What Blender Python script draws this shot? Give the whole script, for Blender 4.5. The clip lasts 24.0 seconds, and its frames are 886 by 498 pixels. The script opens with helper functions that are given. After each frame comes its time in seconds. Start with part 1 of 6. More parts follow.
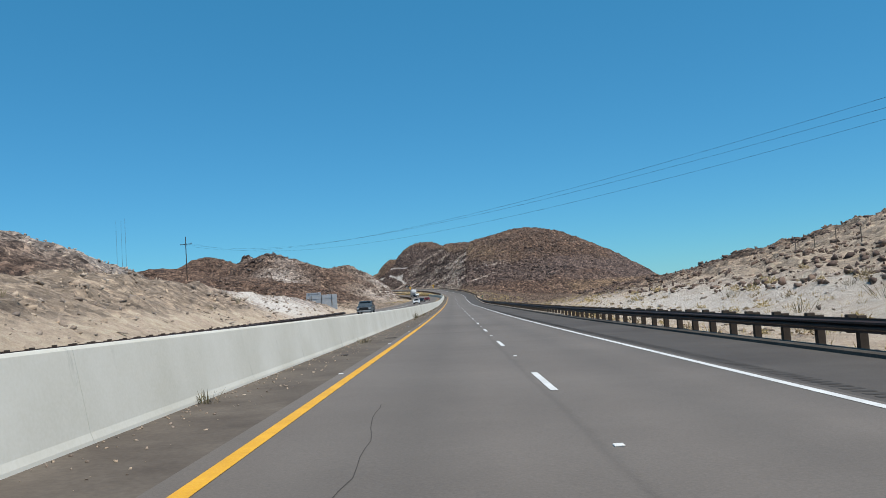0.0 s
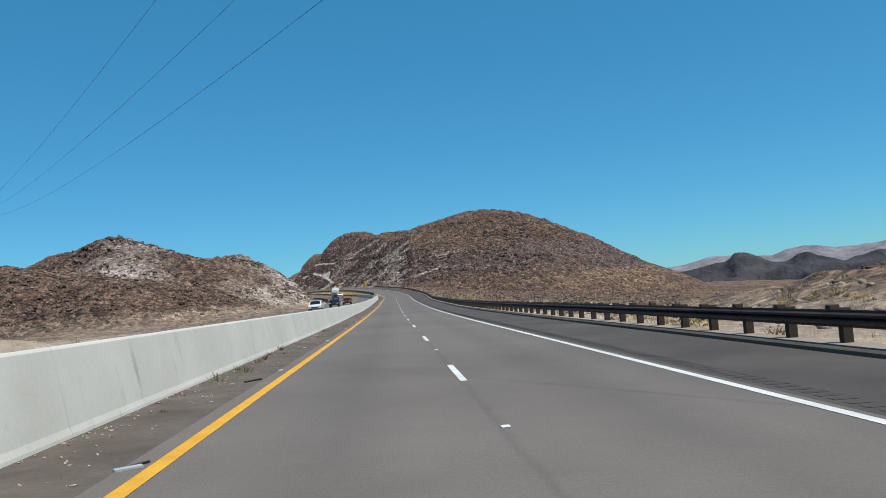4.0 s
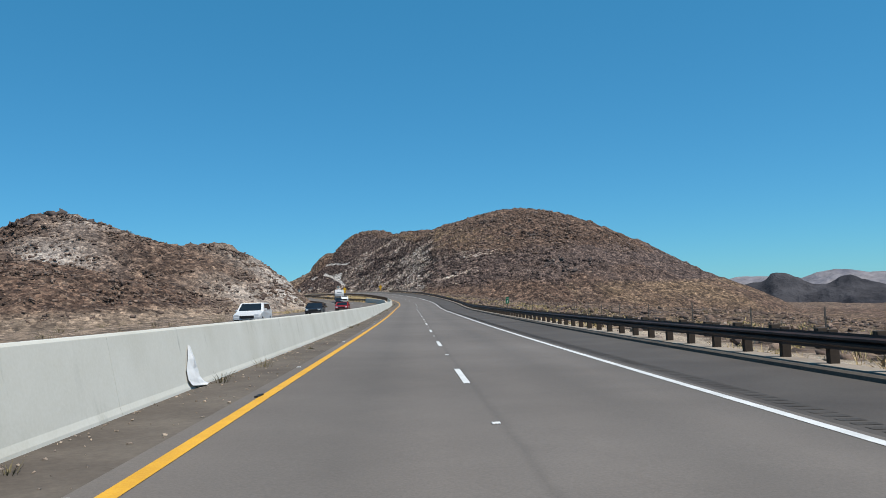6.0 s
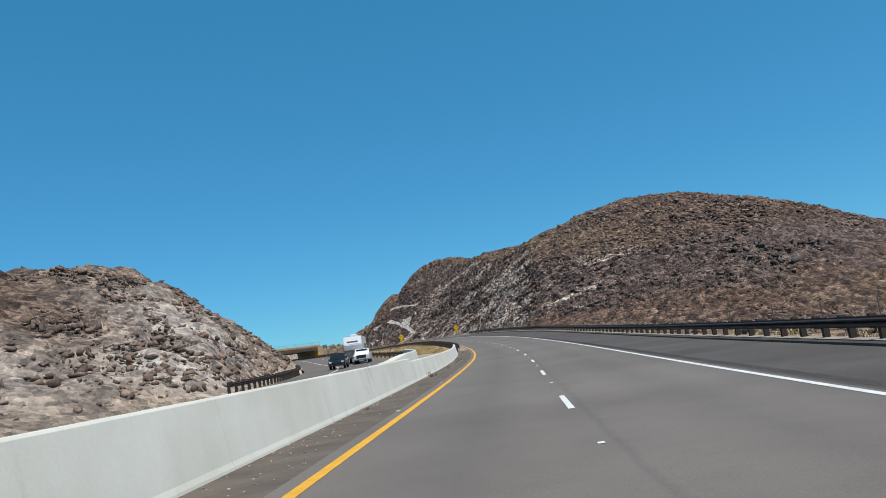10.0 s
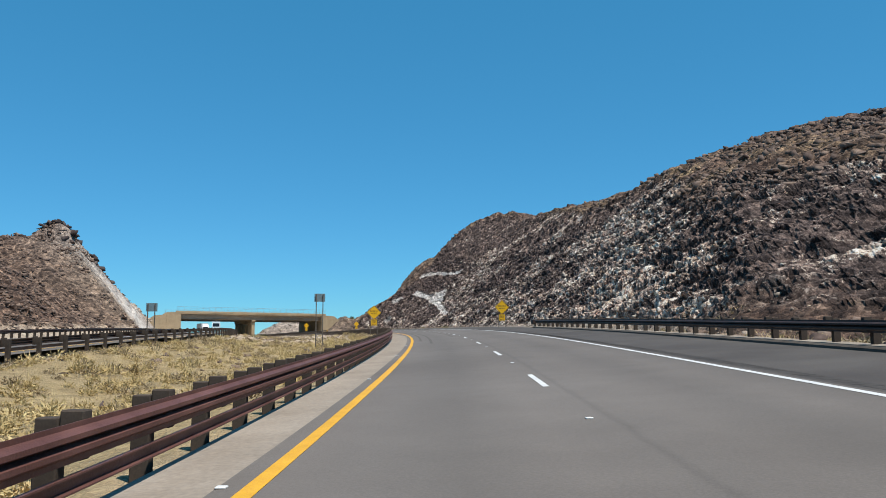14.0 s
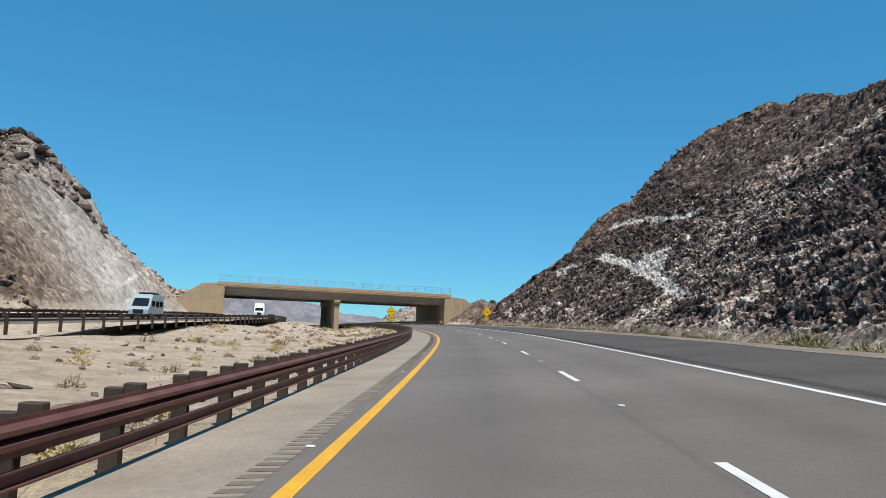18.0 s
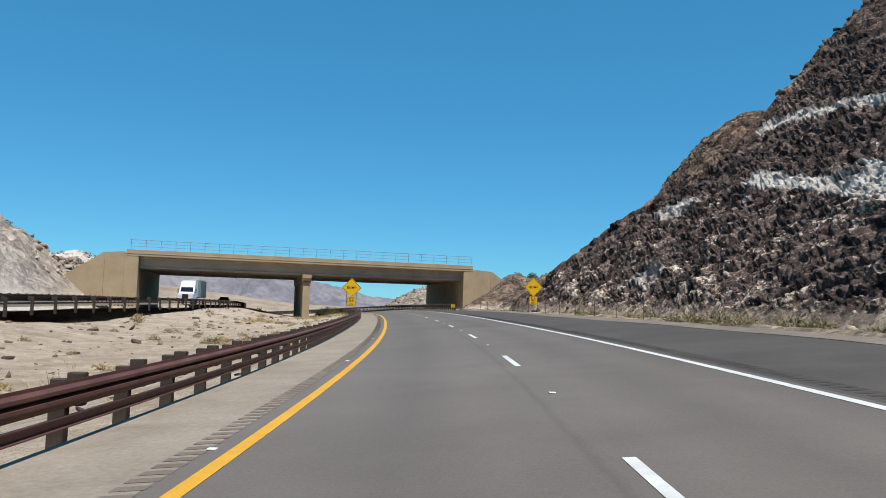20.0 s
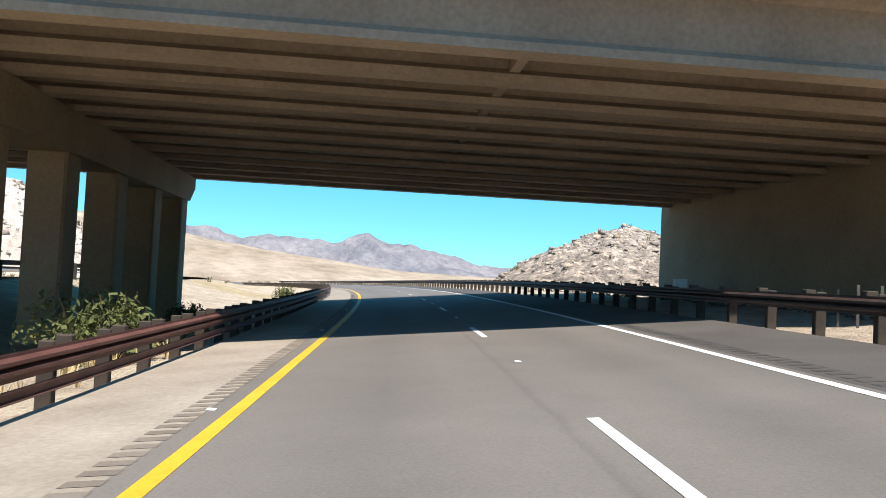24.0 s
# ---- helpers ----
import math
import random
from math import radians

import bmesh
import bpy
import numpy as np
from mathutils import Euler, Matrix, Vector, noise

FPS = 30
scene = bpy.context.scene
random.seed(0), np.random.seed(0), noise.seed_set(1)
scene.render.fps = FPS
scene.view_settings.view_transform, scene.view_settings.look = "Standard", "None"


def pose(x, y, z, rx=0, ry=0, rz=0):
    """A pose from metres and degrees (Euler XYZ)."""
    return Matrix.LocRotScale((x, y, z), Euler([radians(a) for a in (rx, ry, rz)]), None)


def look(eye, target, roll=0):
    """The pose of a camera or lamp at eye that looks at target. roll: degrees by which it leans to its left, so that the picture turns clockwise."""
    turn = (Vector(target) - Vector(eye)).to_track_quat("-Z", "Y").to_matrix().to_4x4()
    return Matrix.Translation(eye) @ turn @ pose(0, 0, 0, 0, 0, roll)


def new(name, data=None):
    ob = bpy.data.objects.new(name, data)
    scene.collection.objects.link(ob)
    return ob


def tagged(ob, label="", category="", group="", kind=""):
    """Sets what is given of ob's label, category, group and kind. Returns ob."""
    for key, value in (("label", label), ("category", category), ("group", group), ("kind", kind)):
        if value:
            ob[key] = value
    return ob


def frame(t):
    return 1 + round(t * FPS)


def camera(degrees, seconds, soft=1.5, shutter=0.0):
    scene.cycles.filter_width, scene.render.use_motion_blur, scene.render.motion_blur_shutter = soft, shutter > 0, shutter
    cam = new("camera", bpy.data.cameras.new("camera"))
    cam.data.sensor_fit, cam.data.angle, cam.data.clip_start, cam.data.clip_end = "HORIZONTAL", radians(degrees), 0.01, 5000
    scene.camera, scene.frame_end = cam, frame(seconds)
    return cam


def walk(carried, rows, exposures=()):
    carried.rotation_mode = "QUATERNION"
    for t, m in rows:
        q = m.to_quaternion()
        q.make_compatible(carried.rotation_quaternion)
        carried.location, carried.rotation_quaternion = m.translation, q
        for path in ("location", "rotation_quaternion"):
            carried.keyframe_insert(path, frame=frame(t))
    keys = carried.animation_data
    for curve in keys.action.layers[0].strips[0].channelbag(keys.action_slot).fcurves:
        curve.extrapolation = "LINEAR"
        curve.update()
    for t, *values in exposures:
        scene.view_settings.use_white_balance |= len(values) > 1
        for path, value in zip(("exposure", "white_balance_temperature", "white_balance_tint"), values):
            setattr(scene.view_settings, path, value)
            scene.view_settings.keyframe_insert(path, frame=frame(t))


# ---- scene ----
cam = camera(60.0, 24.0, 0.9)
ROWS = [
    (0.0, 0.00, -0.00, -0.00, 1.17, 3.32, -3.68),
    (0.5, -0.13, 15.13, -0.22, -0.74, 2.90, -2.03),
    (1.0, -0.29, 30.28, -0.41, -2.42, 2.95, -1.46),
    (1.5, -0.46, 45.43, -0.60, -2.98, 2.86, -1.69),
    (2.0, -0.61, 60.57, -0.77, -3.24, 3.27, -2.75),
    (2.5, -0.74, 75.70, -0.92, -3.72, 2.60, -4.46),
    (4.5, -1.29, 136.05, -1.26, -3.30, 3.50, -4.64),
    (5.0, -1.52, 151.07, -1.38, -2.34, 3.90, -3.41),
    (5.5, -1.72, 166.08, -1.48, -2.01, 3.90, -2.57),
    (6.0, -1.85, 181.11, -1.54, -1.90, 3.88, -2.37),
    (6.5, -1.98, 196.14, -1.59, -1.21, 3.89, -2.03),
    (7.0, -2.18, 211.18, -1.63, -0.48, 3.66, -1.33),
    (7.5, -2.38, 226.23, -1.64, -0.10, 3.57, -1.33),
    (8.0, -2.54, 241.34, -1.62, 0.36, 3.46, -2.94),
    (8.5, -2.68, 256.51, -1.57, 1.16, 3.52, -2.84),
    (9.0, -2.82, 271.74, -1.49, 3.62, 3.98, -3.81),
    (9.5, -2.99, 287.01, -1.40, 3.92, 5.66, -6.88),
    (10.0, -3.23, 302.29, -1.29, 4.27, 7.81, -8.11),
    (10.5, -3.49, 317.56, -1.17, 5.11, 7.78, -5.23),
    (12.5, -5.30, 378.22, -0.14, 6.45, 7.15, 0.43),
    (13.0, -6.49, 393.38, 0.34, 7.27, 7.14, -0.18),
    (13.5, -8.05, 408.52, 0.82, 8.29, 7.14, -0.64),
    (14.0, -10.06, 423.53, 1.29, 9.70, 7.15, -0.21),
    (14.5, -12.36, 438.41, 1.78, 11.56, 6.93, 0.30),
    (15.0, -14.90, 453.17, 2.30, 13.60, 6.21, 1.74),
    (15.5, -17.75, 467.87, 2.83, 14.34, 5.42, 1.20),
    (16.0, -20.91, 482.52, 3.33, 15.02, 5.13, 1.16),
    (16.5, -24.31, 497.11, 3.76, 17.35, 5.09, 0.95),
    (17.0, -28.32, 511.50, 4.08, 19.54, 5.57, 0.90),
    (17.5, -32.80, 525.83, 4.37, 20.99, 5.97, 0.95),
    (18.0, -37.54, 540.20, 4.69, 22.17, 6.10, 2.22),
    (18.5, -42.47, 554.60, 5.01, 22.91, 6.37, 3.28),
    (20.5, -65.16, 612.04, 5.88, 24.47, 4.39, 1.37),
    (21.0, -71.91, 625.68, 6.05, 25.40, 4.33, 2.64),
    (21.5, -78.94, 639.11, 6.23, 25.58, 4.37, 1.82),
    (22.0, -86.14, 652.40, 6.38, 26.80, 3.84, 3.12),
    (22.5, -93.57, 665.56, 6.52, 28.22, 2.82, 3.95),
    (22.7, -96.63, 670.79, 6.56, 28.78, 2.70, 3.70),
    (23.0, -101.29, 678.58, 6.61, 29.66, 2.51, 3.84),
    (23.4, -107.69, 688.86, 6.67, 30.66, 2.37, 3.45),
    (23.5, -109.30, 691.42, 6.68, 30.99, 2.23, 3.52),
    (24.0, -117.49, 704.14, 6.75, 32.16, 2.09, 2.85),
]
walk(cam, [(t, pose(x, y, z, 90 + pitch, 0, yaw) @ pose(0, 0, 0, 0, 0, roll)) for t, x, y, z, yaw, pitch, roll in ROWS],
     [(0, 0.28), (10, 0.32), (14, 0.44), (22.4, 0.40), (23, 0.66), (24, 1.12)])

# ---- world, sun ----
SUN_ELEV, SUN_AZ = 65.0, 130.0   # azimuth clockwise from +y
world = bpy.data.worlds.new("world")
scene.world = world
world.use_nodes = True
wn = world.node_tree
sky = wn.nodes.new("ShaderNodeTexSky")
sky.sky_type, sky.sun_disc = "NISHITA", False
sky.sun_elevation, sky.sun_rotation = radians(SUN_ELEV), radians(SUN_AZ)
sky.altitude, sky.air_density, sky.dust_density, sky.ozone_density = 900, 1.0, 0.0, 3.5
wn.nodes["Background"].inputs["Strength"].default_value = 0.11
tint = wn.nodes.new("ShaderNodeHueSaturation")
tint.inputs["Saturation"].default_value = 1.0
wn.links.new(sky.outputs["Color"], tint.inputs["Color"])
cool = wn.nodes.new("ShaderNodeMixRGB")
cool.blend_type = "MULTIPLY"
cool.inputs["Fac"].default_value = 1.0
cool.inputs["Color2"].default_value = (0.49, 0.95, 1.18, 1)
wn.links.new(tint.outputs["Color"], cool.inputs["Color1"])
even = wn.nodes.new("ShaderNodeMixRGB")   # a dry desert sky, pale towards the horizon but never white
even.inputs["Fac"].default_value = 0.52
even.inputs["Color2"].default_value = (0.13, 1.73, 3.0, 1)
wn.links.new(cool.outputs["Color"], even.inputs["Color1"])
wn.links.new(even.outputs["Color"], wn.nodes["Background"].inputs["Color"])
sun = new("sun", bpy.data.lights.new("sun", "SUN"))
sun.data.energy, sun.data.angle, sun.data.color = 4.8, radians(0.53), (1.0, 0.95, 0.88)
sun_way = Vector((math.sin(radians(SUN_AZ)) * math.cos(radians(SUN_ELEV)), math.cos(radians(SUN_AZ)) * math.cos(radians(SUN_ELEV)), math.sin(radians(SUN_ELEV))))
sun.matrix_world = look(sun_way * 100, (0, 0, 0))
scene.view_settings.exposure = 0.0


# ---- materials ----
TONE = 0.74   # one dusty reflectance for all surfaces under the hard desert sun


class Nodes:
    """A small wrapper for node materials."""

    def __init__(self, name, rough=0.8, metal=0.0, spec=0.3):
        self.mat = bpy.data.materials.new(name)
        self.mat.use_nodes = True
        self.t = self.mat.node_tree
        self.b = self.t.nodes["Principled BSDF"]
        self.b.inputs["Roughness"].default_value = rough
        self.b.inputs["Metallic"].default_value = metal
        self.b.inputs["Specular IOR Level"].default_value = spec

    def n(self, kind, **sets):
        node = self.t.nodes.new("ShaderNode" + kind)
        for key, value in sets.items():
            if key in ("blend_type", "data_type", "operation", "interpolation_type", "feature", "distance", "mode", "noise_dimensions"):
                setattr(node, key, value)
            else:
                node.inputs[key.replace("_", " ")].default_value = value
        return node

    def l(self, a, b):
        self.t.links.new(a, b)

    def coords(self):
        return self.n("TexCoord").outputs["Object"]

    def noise(self, vec, scale, detail=4.0, rough=0.6, dist=0.0):
        node = self.n("TexNoise", Scale=scale, Detail=detail, Roughness=rough, Distortion=dist)
        self.l(vec, node.inputs["Vector"])
        return node.outputs["Fac"]

    def ramp(self, fac, stops):
        node = self.n("ValToRGB")
        els = node.color_ramp.elements
        while len(els) < len(stops):
            els.new(0.5)
        for el, (pos, col) in zip(els, stops):
            el.position = pos
            el.color = (*col, 1) if len(col) == 3 else col
        self.l(fac, node.inputs["Fac"])
        return node.outputs["Color"]

    def mix(self, fac, a, b, mode="MIX"):
        node = self.n("MixRGB", blend_type=mode)
        for value, slot in ((fac, "Fac"), (a, "Color1"), (b, "Color2")):
            if isinstance(value, (int, float)):
                node.inputs[slot].default_value = value
            elif isinstance(value, tuple):
                node.inputs[slot].default_value = (*value, 1)
            else:
                self.l(value, node.inputs[slot])
        return node.outputs["Color"]

    def math(self, op, a, b=0.0):
        node = self.n("Math", operation=op)
        for value, i in ((a, 0), (b, 1)):
            if isinstance(value, (int, float)):
                node.inputs[i].default_value = value
            else:
                self.l(value, node.inputs[i])
        return node.outputs[0]

    def colour(self, socket):
        if isinstance(socket, tuple):
            self.b.inputs["Base Color"].default_value = (*[c * TONE for c in socket], 1)
        else:
            self.l(self.mix(1.0, socket, (TONE, TONE, TONE), "MULTIPLY"), self.b.inputs["Base Color"])
        return self

    def bump(self, height, strength=0.5, distance=0.02):
        node = self.n("Bump", Strength=strength, Distance=distance)
        self.l(height, node.inputs["Height"])
        self.l(node.outputs["Normal"], self.b.inputs["Normal"])
        return self


def grained(name, dark, light, scale=6.0, rough=0.8, metal=0.0, spec=0.3, bump=0.3, depth=0.01, fine=40.0):
    """A surface with stains at one scale and grain at another."""
    m = Nodes(name, rough, metal, spec)
    co = m.coords()
    a, b = m.noise(co, scale, 4), m.noise(co, fine, 3)
    base = m.ramp(a, [(0.3, dark), (0.7, light)])
    m.colour(m.mix(0.25, base, m.ramp(b, [(0.3, (0.25, 0.25, 0.25)), (0.7, (0.8, 0.8, 0.8))]), "OVERLAY"))
    return m.bump(b, bump, depth).mat


def streaked(name, dark, light):
    """Concrete with a few grey runs, cloudy stains, scuffs and fine pores."""
    m = Nodes(name, 0.85, 0.0, 0.25)
    co = m.coords()
    flat = m.n("Mapping")
    flat.inputs["Scale"].default_value = (1.0, 1.0, 0.10)
    m.l(co, flat.inputs["Vector"])
    runs, where = m.noise(flat.outputs["Vector"], 1.7, 5, 0.65), m.noise(co, 0.28, 3)
    cloud, scuff, pores = m.noise(co, 0.5, 5, 0.6), m.noise(co, 1.1, 6, 0.7, 0.6), m.noise(co, 22.0, 3)
    base = m.ramp(cloud, [(0.3, dark), (0.7, light)])
    streak = m.math("MULTIPLY", m.ramp(runs, [(0.60, (0, 0, 0)), (0.68, (0.7, 0.7, 0.7))]), m.ramp(where, [(0.45, (0, 0, 0)), (0.6, (1, 1, 1))]))
    base = m.mix(streak, base, (0.33, 0.33, 0.29))
    base = m.mix(m.ramp(scuff, [(0.66, (0, 0, 0)), (0.74, (0.45, 0.45, 0.45))]), base, (0.36, 0.35, 0.31))
    m.colour(m.mix(0.10, base, m.ramp(pores, [(0.3, (0.2, 0.2, 0.2)), (0.7, (0.8, 0.8, 0.8))]), "OVERLAY"))
    return m.bump(pores, 0.15, 0.006).mat


def asphalt():
    """Asphalt with worn wheel paths, a dark strip of oil in each lane, blotches and grit."""
    m = Nodes("asphalt", 0.82, 0.0, 0.3)
    co = m.coords()
    node = m.n("Attribute")
    node.attribute_name = "across"
    big, mid, grit = m.noise(co, 0.12, 4), m.noise(co, 0.9, 5, 0.65), m.noise(co, 34.0, 3, 0.7)
    d, l = (0.43, 0.43, 0.43), (0.56, 0.555, 0.55)
    lane = m.ramp(m.math("ADD", node.outputs["Fac"], m.math("MULTIPLY", m.math("SUBTRACT", mid, 0.5), 0.03)),
                  [(0.02, l), (0.12, (0.52, 0.52, 0.52)), (0.25, d), (0.38, l), (0.49, (0.53, 0.53, 0.53)), (0.50, (0.41, 0.41, 0.41)), (0.515, (0.53, 0.53, 0.53)), (0.62, l), (0.75, (0.45, 0.45, 0.45)), (0.88, l), (1.0, d)])
    base = m.mix(0.6, m.ramp(big, [(0.3, (0.132, 0.114, 0.099)), (0.7, (0.172, 0.151, 0.133))]), lane, "OVERLAY")
    base = m.mix(0.14, base, m.ramp(mid, [(0.3, (0.3, 0.3, 0.3)), (0.7, (0.7, 0.7, 0.7))]), "OVERLAY")
    m.colour(m.mix(0.22, base, m.ramp(grit, [(0.3, (0.2, 0.2, 0.2)), (0.7, (0.8, 0.8, 0.8))]), "OVERLAY"))
    return m.bump(grit, 0.3, 0.01).mat


M_ASPHALT = asphalt()
M_OPPOSITE = grained("older asphalt", (0.118, 0.100, 0.085), (0.162, 0.140, 0.120), 0.15, 0.85, fine=30)
M_SHOULDER = grained("shoulder asphalt", (0.062, 0.053, 0.047), (0.10, 0.088, 0.078), 0.3, 0.9, fine=30)
M_WHITE = grained("white road paint", (0.6, 0.6, 0.58), (0.8, 0.8, 0.78), 2.0, 0.6)
M_YELLOW = grained("yellow road paint", (0.65, 0.33, 0.02), (0.8, 0.42, 0.03), 2.0, 0.6)
M_CONCRETE = streaked("barrier concrete", (0.60, 0.585, 0.51), (0.72, 0.71, 0.645))
M_TAN = grained("tan concrete", (0.37, 0.275, 0.17), (0.46, 0.355, 0.225), 0.4, 0.85, fine=8)
# the tan concrete made paler, to brighten the shade beneath the deck
M_GIRDER = grained("brown girder concrete lightened for shade", (0.40, 0.315, 0.23), (0.53, 0.43, 0.32), 0.35, 0.9, fine=8)
M_RAIL = grained("weathered rust-brown steel", (0.105, 0.042, 0.034), (0.19, 0.085, 0.07), 1.5, 0.55, 0.15)
# same steel as M_RAIL, with the shade of the unlit side in its colour
M_SHADERAIL = grained("weathered steel darkened for shade", (0.030, 0.018, 0.015), (0.07, 0.040, 0.033), 1.5, 0.6, 0.1)
M_DUSTY = grained("dusty shoulder", (0.085, 0.068, 0.054), (0.15, 0.125, 0.10), 0.8, 0.95, fine=14)
M_PALE_SHOULDER = grained("pale dusty paving", (0.25, 0.205, 0.16), (0.36, 0.305, 0.245), 0.6, 0.95, fine=14)
M_PALEGROOVE = grained("dusty groove", (0.15, 0.12, 0.095), (0.22, 0.18, 0.145), 1.0, 0.95)
M_GROOVE = grained("dark groove", (0.045, 0.04, 0.036), (0.075, 0.067, 0.06), 1.0, 0.95)
M_STEEL = grained("galvanised steel", (0.30, 0.31, 0.32), (0.45, 0.46, 0.47), 3.0, 0.45, 0.8)
M_SIGNPOST = grained("dull steel post", (0.10, 0.085, 0.07), (0.19, 0.165, 0.14), 4.0, 0.7, 0.3)
M_SIGN = grained("yellow sign sheeting", (0.78, 0.42, 0.008), (0.86, 0.50, 0.015), 3.0, 0.35, bump=0.02)
M_BLACK = grained("matt black", (0.008, 0.008, 0.009), (0.02, 0.02, 0.021), 5.0, 0.6)
M_SIGNBACK = grained("weathered aluminium", (0.36, 0.39, 0.42), (0.46, 0.49, 0.52), 2.0, 0.6, 0.0)
M_SIGNGREEN = grained("green sign sheeting", (0.0, 0.13, 0.065), (0.005, 0.17, 0.085), 3.0, 0.35, bump=0.02)
M_CARWHITE = grained("white car paint", (0.72, 0.73, 0.74), (0.8, 0.8, 0.8), 0.6, 0.25, spec=0.5, bump=0.0)
M_CARDARK = grained("dark blue car paint", (0.012, 0.014, 0.02), (0.02, 0.023, 0.032), 0.6, 0.2, spec=0.5, bump=0.0)
M_CARGREY = grained("pale blue-grey paint", (0.34, 0.42, 0.46), (0.42, 0.50, 0.54), 0.6, 0.3, spec=0.5, bump=0.0)
M_CARGLASS = grained("dark tinted glass", (0.01, 0.012, 0.014), (0.018, 0.02, 0.022), 1.0, 0.06, spec=0.6, bump=0.0)
M_LAMP = grained("clear lamp glass", (0.6, 0.62, 0.64), (0.75, 0.76, 0.78), 3.0, 0.15, spec=0.6, bump=0.0)
M_TYRE = grained("tyre-marked asphalt", (0.098, 0.085, 0.074), (0.135, 0.117, 0.101), 0.7, 0.9)
M_CARRED = grained("red car paint", (0.26, 0.012, 0.012), (0.34, 0.02, 0.018), 0.6, 0.22, spec=0.5, bump=0.0)
M_CARSLATE = grained("slate-blue car paint", (0.045, 0.06, 0.072), (0.07, 0.09, 0.105), 0.6, 0.25, spec=0.5, bump=0.0)
M_GRAVEL = grained("dusty gravel", (0.165, 0.132, 0.108), (0.26, 0.213, 0.172), 0.9, 0.95, fine=12)
M_SHEET = grained("torn white plastic sheet", (0.78, 0.78, 0.77), (0.88, 0.88, 0.87), 6.0, 0.5, bump=0.1)
M_SIGNBLUE = grained("blue-grey weathered sheeting", (0.13, 0.20, 0.23), (0.19, 0.27, 0.30), 3.0, 0.5, bump=0.02)
DASH_PHASE = 49.9
M_POST = grained("dark timber post", (0.035, 0.026, 0.02), (0.08, 0.06, 0.045), 3.0, 0.9)


# ---- alignment of the road ----
KNOTS = [
    (0.0, 0.01, -0.00, -1.38),
    (51.9, -0.52, 51.92, -2.06),
    (103.9, -0.99, 103.84, -2.47),
    (155.8, -1.54, 155.76, -2.78),
    (207.7, -2.17, 207.68, -3.01),
    (259.6, -2.67, 259.61, -2.93),
    (311.6, -3.34, 311.53, -2.59),
    (363.5, -4.26, 363.48, -1.84),
    (415.4, -8.93, 415.16, -0.37),
    (467.3, -17.42, 466.36, 1.40),
    (519.3, -29.88, 516.71, 2.83),
    (571.2, -46.67, 565.87, 3.78),
    (623.1, -66.24, 613.92, 4.52),
    (675.0, -90.30, 659.92, 5.08),
    (727.0, -117.37, 704.21, 5.37),
    (779.0, -147.93, 746.28, 5.27),
    (831.0, -181.72, 785.81, 4.67),
    (883.0, -218.53, 822.54, 3.77),
    (935.0, -258.12, 856.26, 2.67),
    (987.0, -300.24, 886.74, 1.47),
    (1039.0, -344.65, 913.80, 0.27),
    (1091.0, -391.05, 937.27, -0.93),
]
_ks = np.array([k[0] for k in KNOTS])
_kp = np.array([k[1:] for k in KNOTS])


def spline(xs, ys):
    """Second derivatives of a natural cubic spline."""
    n, h = len(xs), np.diff(xs)
    m, r = np.eye(n), np.zeros(n)
    for i in range(1, n - 1):
        m[i, i - 1:i + 2] = h[i - 1], 2 * (h[i - 1] + h[i]), h[i]
        r[i] = 6 * ((ys[i + 1] - ys[i]) / h[i] - (ys[i] - ys[i - 1]) / h[i - 1])
    return np.linalg.solve(m, r)


_km = [spline(_ks, _kp[:, c]) for c in range(3)]


def centre(s):
    """The reference line at chainage s (array): x, y, z of the carriageway."""
    s = np.asarray(s, float)
    q = np.clip(s, _ks[0], _ks[-1])
    i = np.clip(np.searchsorted(_ks, q) - 1, 0, len(_ks) - 2)
    h, a, b = _ks[i + 1] - _ks[i], _ks[i + 1] - q, q - _ks[i]
    out = []
    for c in range(3):
        y, m = _kp[:, c], _km[c]
        out.append(m[i] * a**3 / 6 / h + m[i + 1] * b**3 / 6 / h + (y[i] / h - m[i] * h / 6) * a + (y[i + 1] / h - m[i + 1] * h / 6) * b)
    return np.stack(out, -1)


STEP = 1.0
S_ALL = np.arange(-160.0, 1180.0, STEP)
_c = centre(np.clip(S_ALL, _ks[0], _ks[-1]))
_t0, _t1 = (centre(1.0) - centre(0.0)), (centre(_ks[-1]) - centre(_ks[-1] - 1.0))
_c += np.minimum(S_ALL - _ks[0], 0)[:, None] * _t0 + np.maximum(S_ALL - _ks[-1], 0)[:, None] * _t1
_tan = np.gradient(_c, axis=0)
_tan /= np.linalg.norm(_tan[:, :2], axis=1)[:, None]
BANK = ((-200, -1.2), (300, -1.2), (360, 0.5), (425, 3.0), (560, 4.0), (640, 5.2), (780, 5.2), (1300, 4.0))
LINE = ((-200, 1.45), (50, 1.43), (170, 0.95), (314, 0.95), (405, 1.65), (445, 1.65), (500, 2.05), (535, 2.2), (655, 1.6), (705, 1.95), (738, 1.45), (1300, 1.45))
LEFT = ((-200, -2.2), (45, -2.2), (165, -2.25), (250, -2.45), (313, -2.55), (345, -2.55), (405, -1.78), (440, -1.85), (500, -1.66), (530, -1.55), (655, -2.0), (705, -1.5), (740, -2.1), (1300, -2.1))
RIGHT = ((-200, 4.9), (45, 4.8), (165, 4.3), (313, 4.95), (405, 5.9), (440, 5.7), (500, 6.15), (526, 5.9), (646, 4.6), (700, 5.0), (737, 4.4), (1300, 4.9))


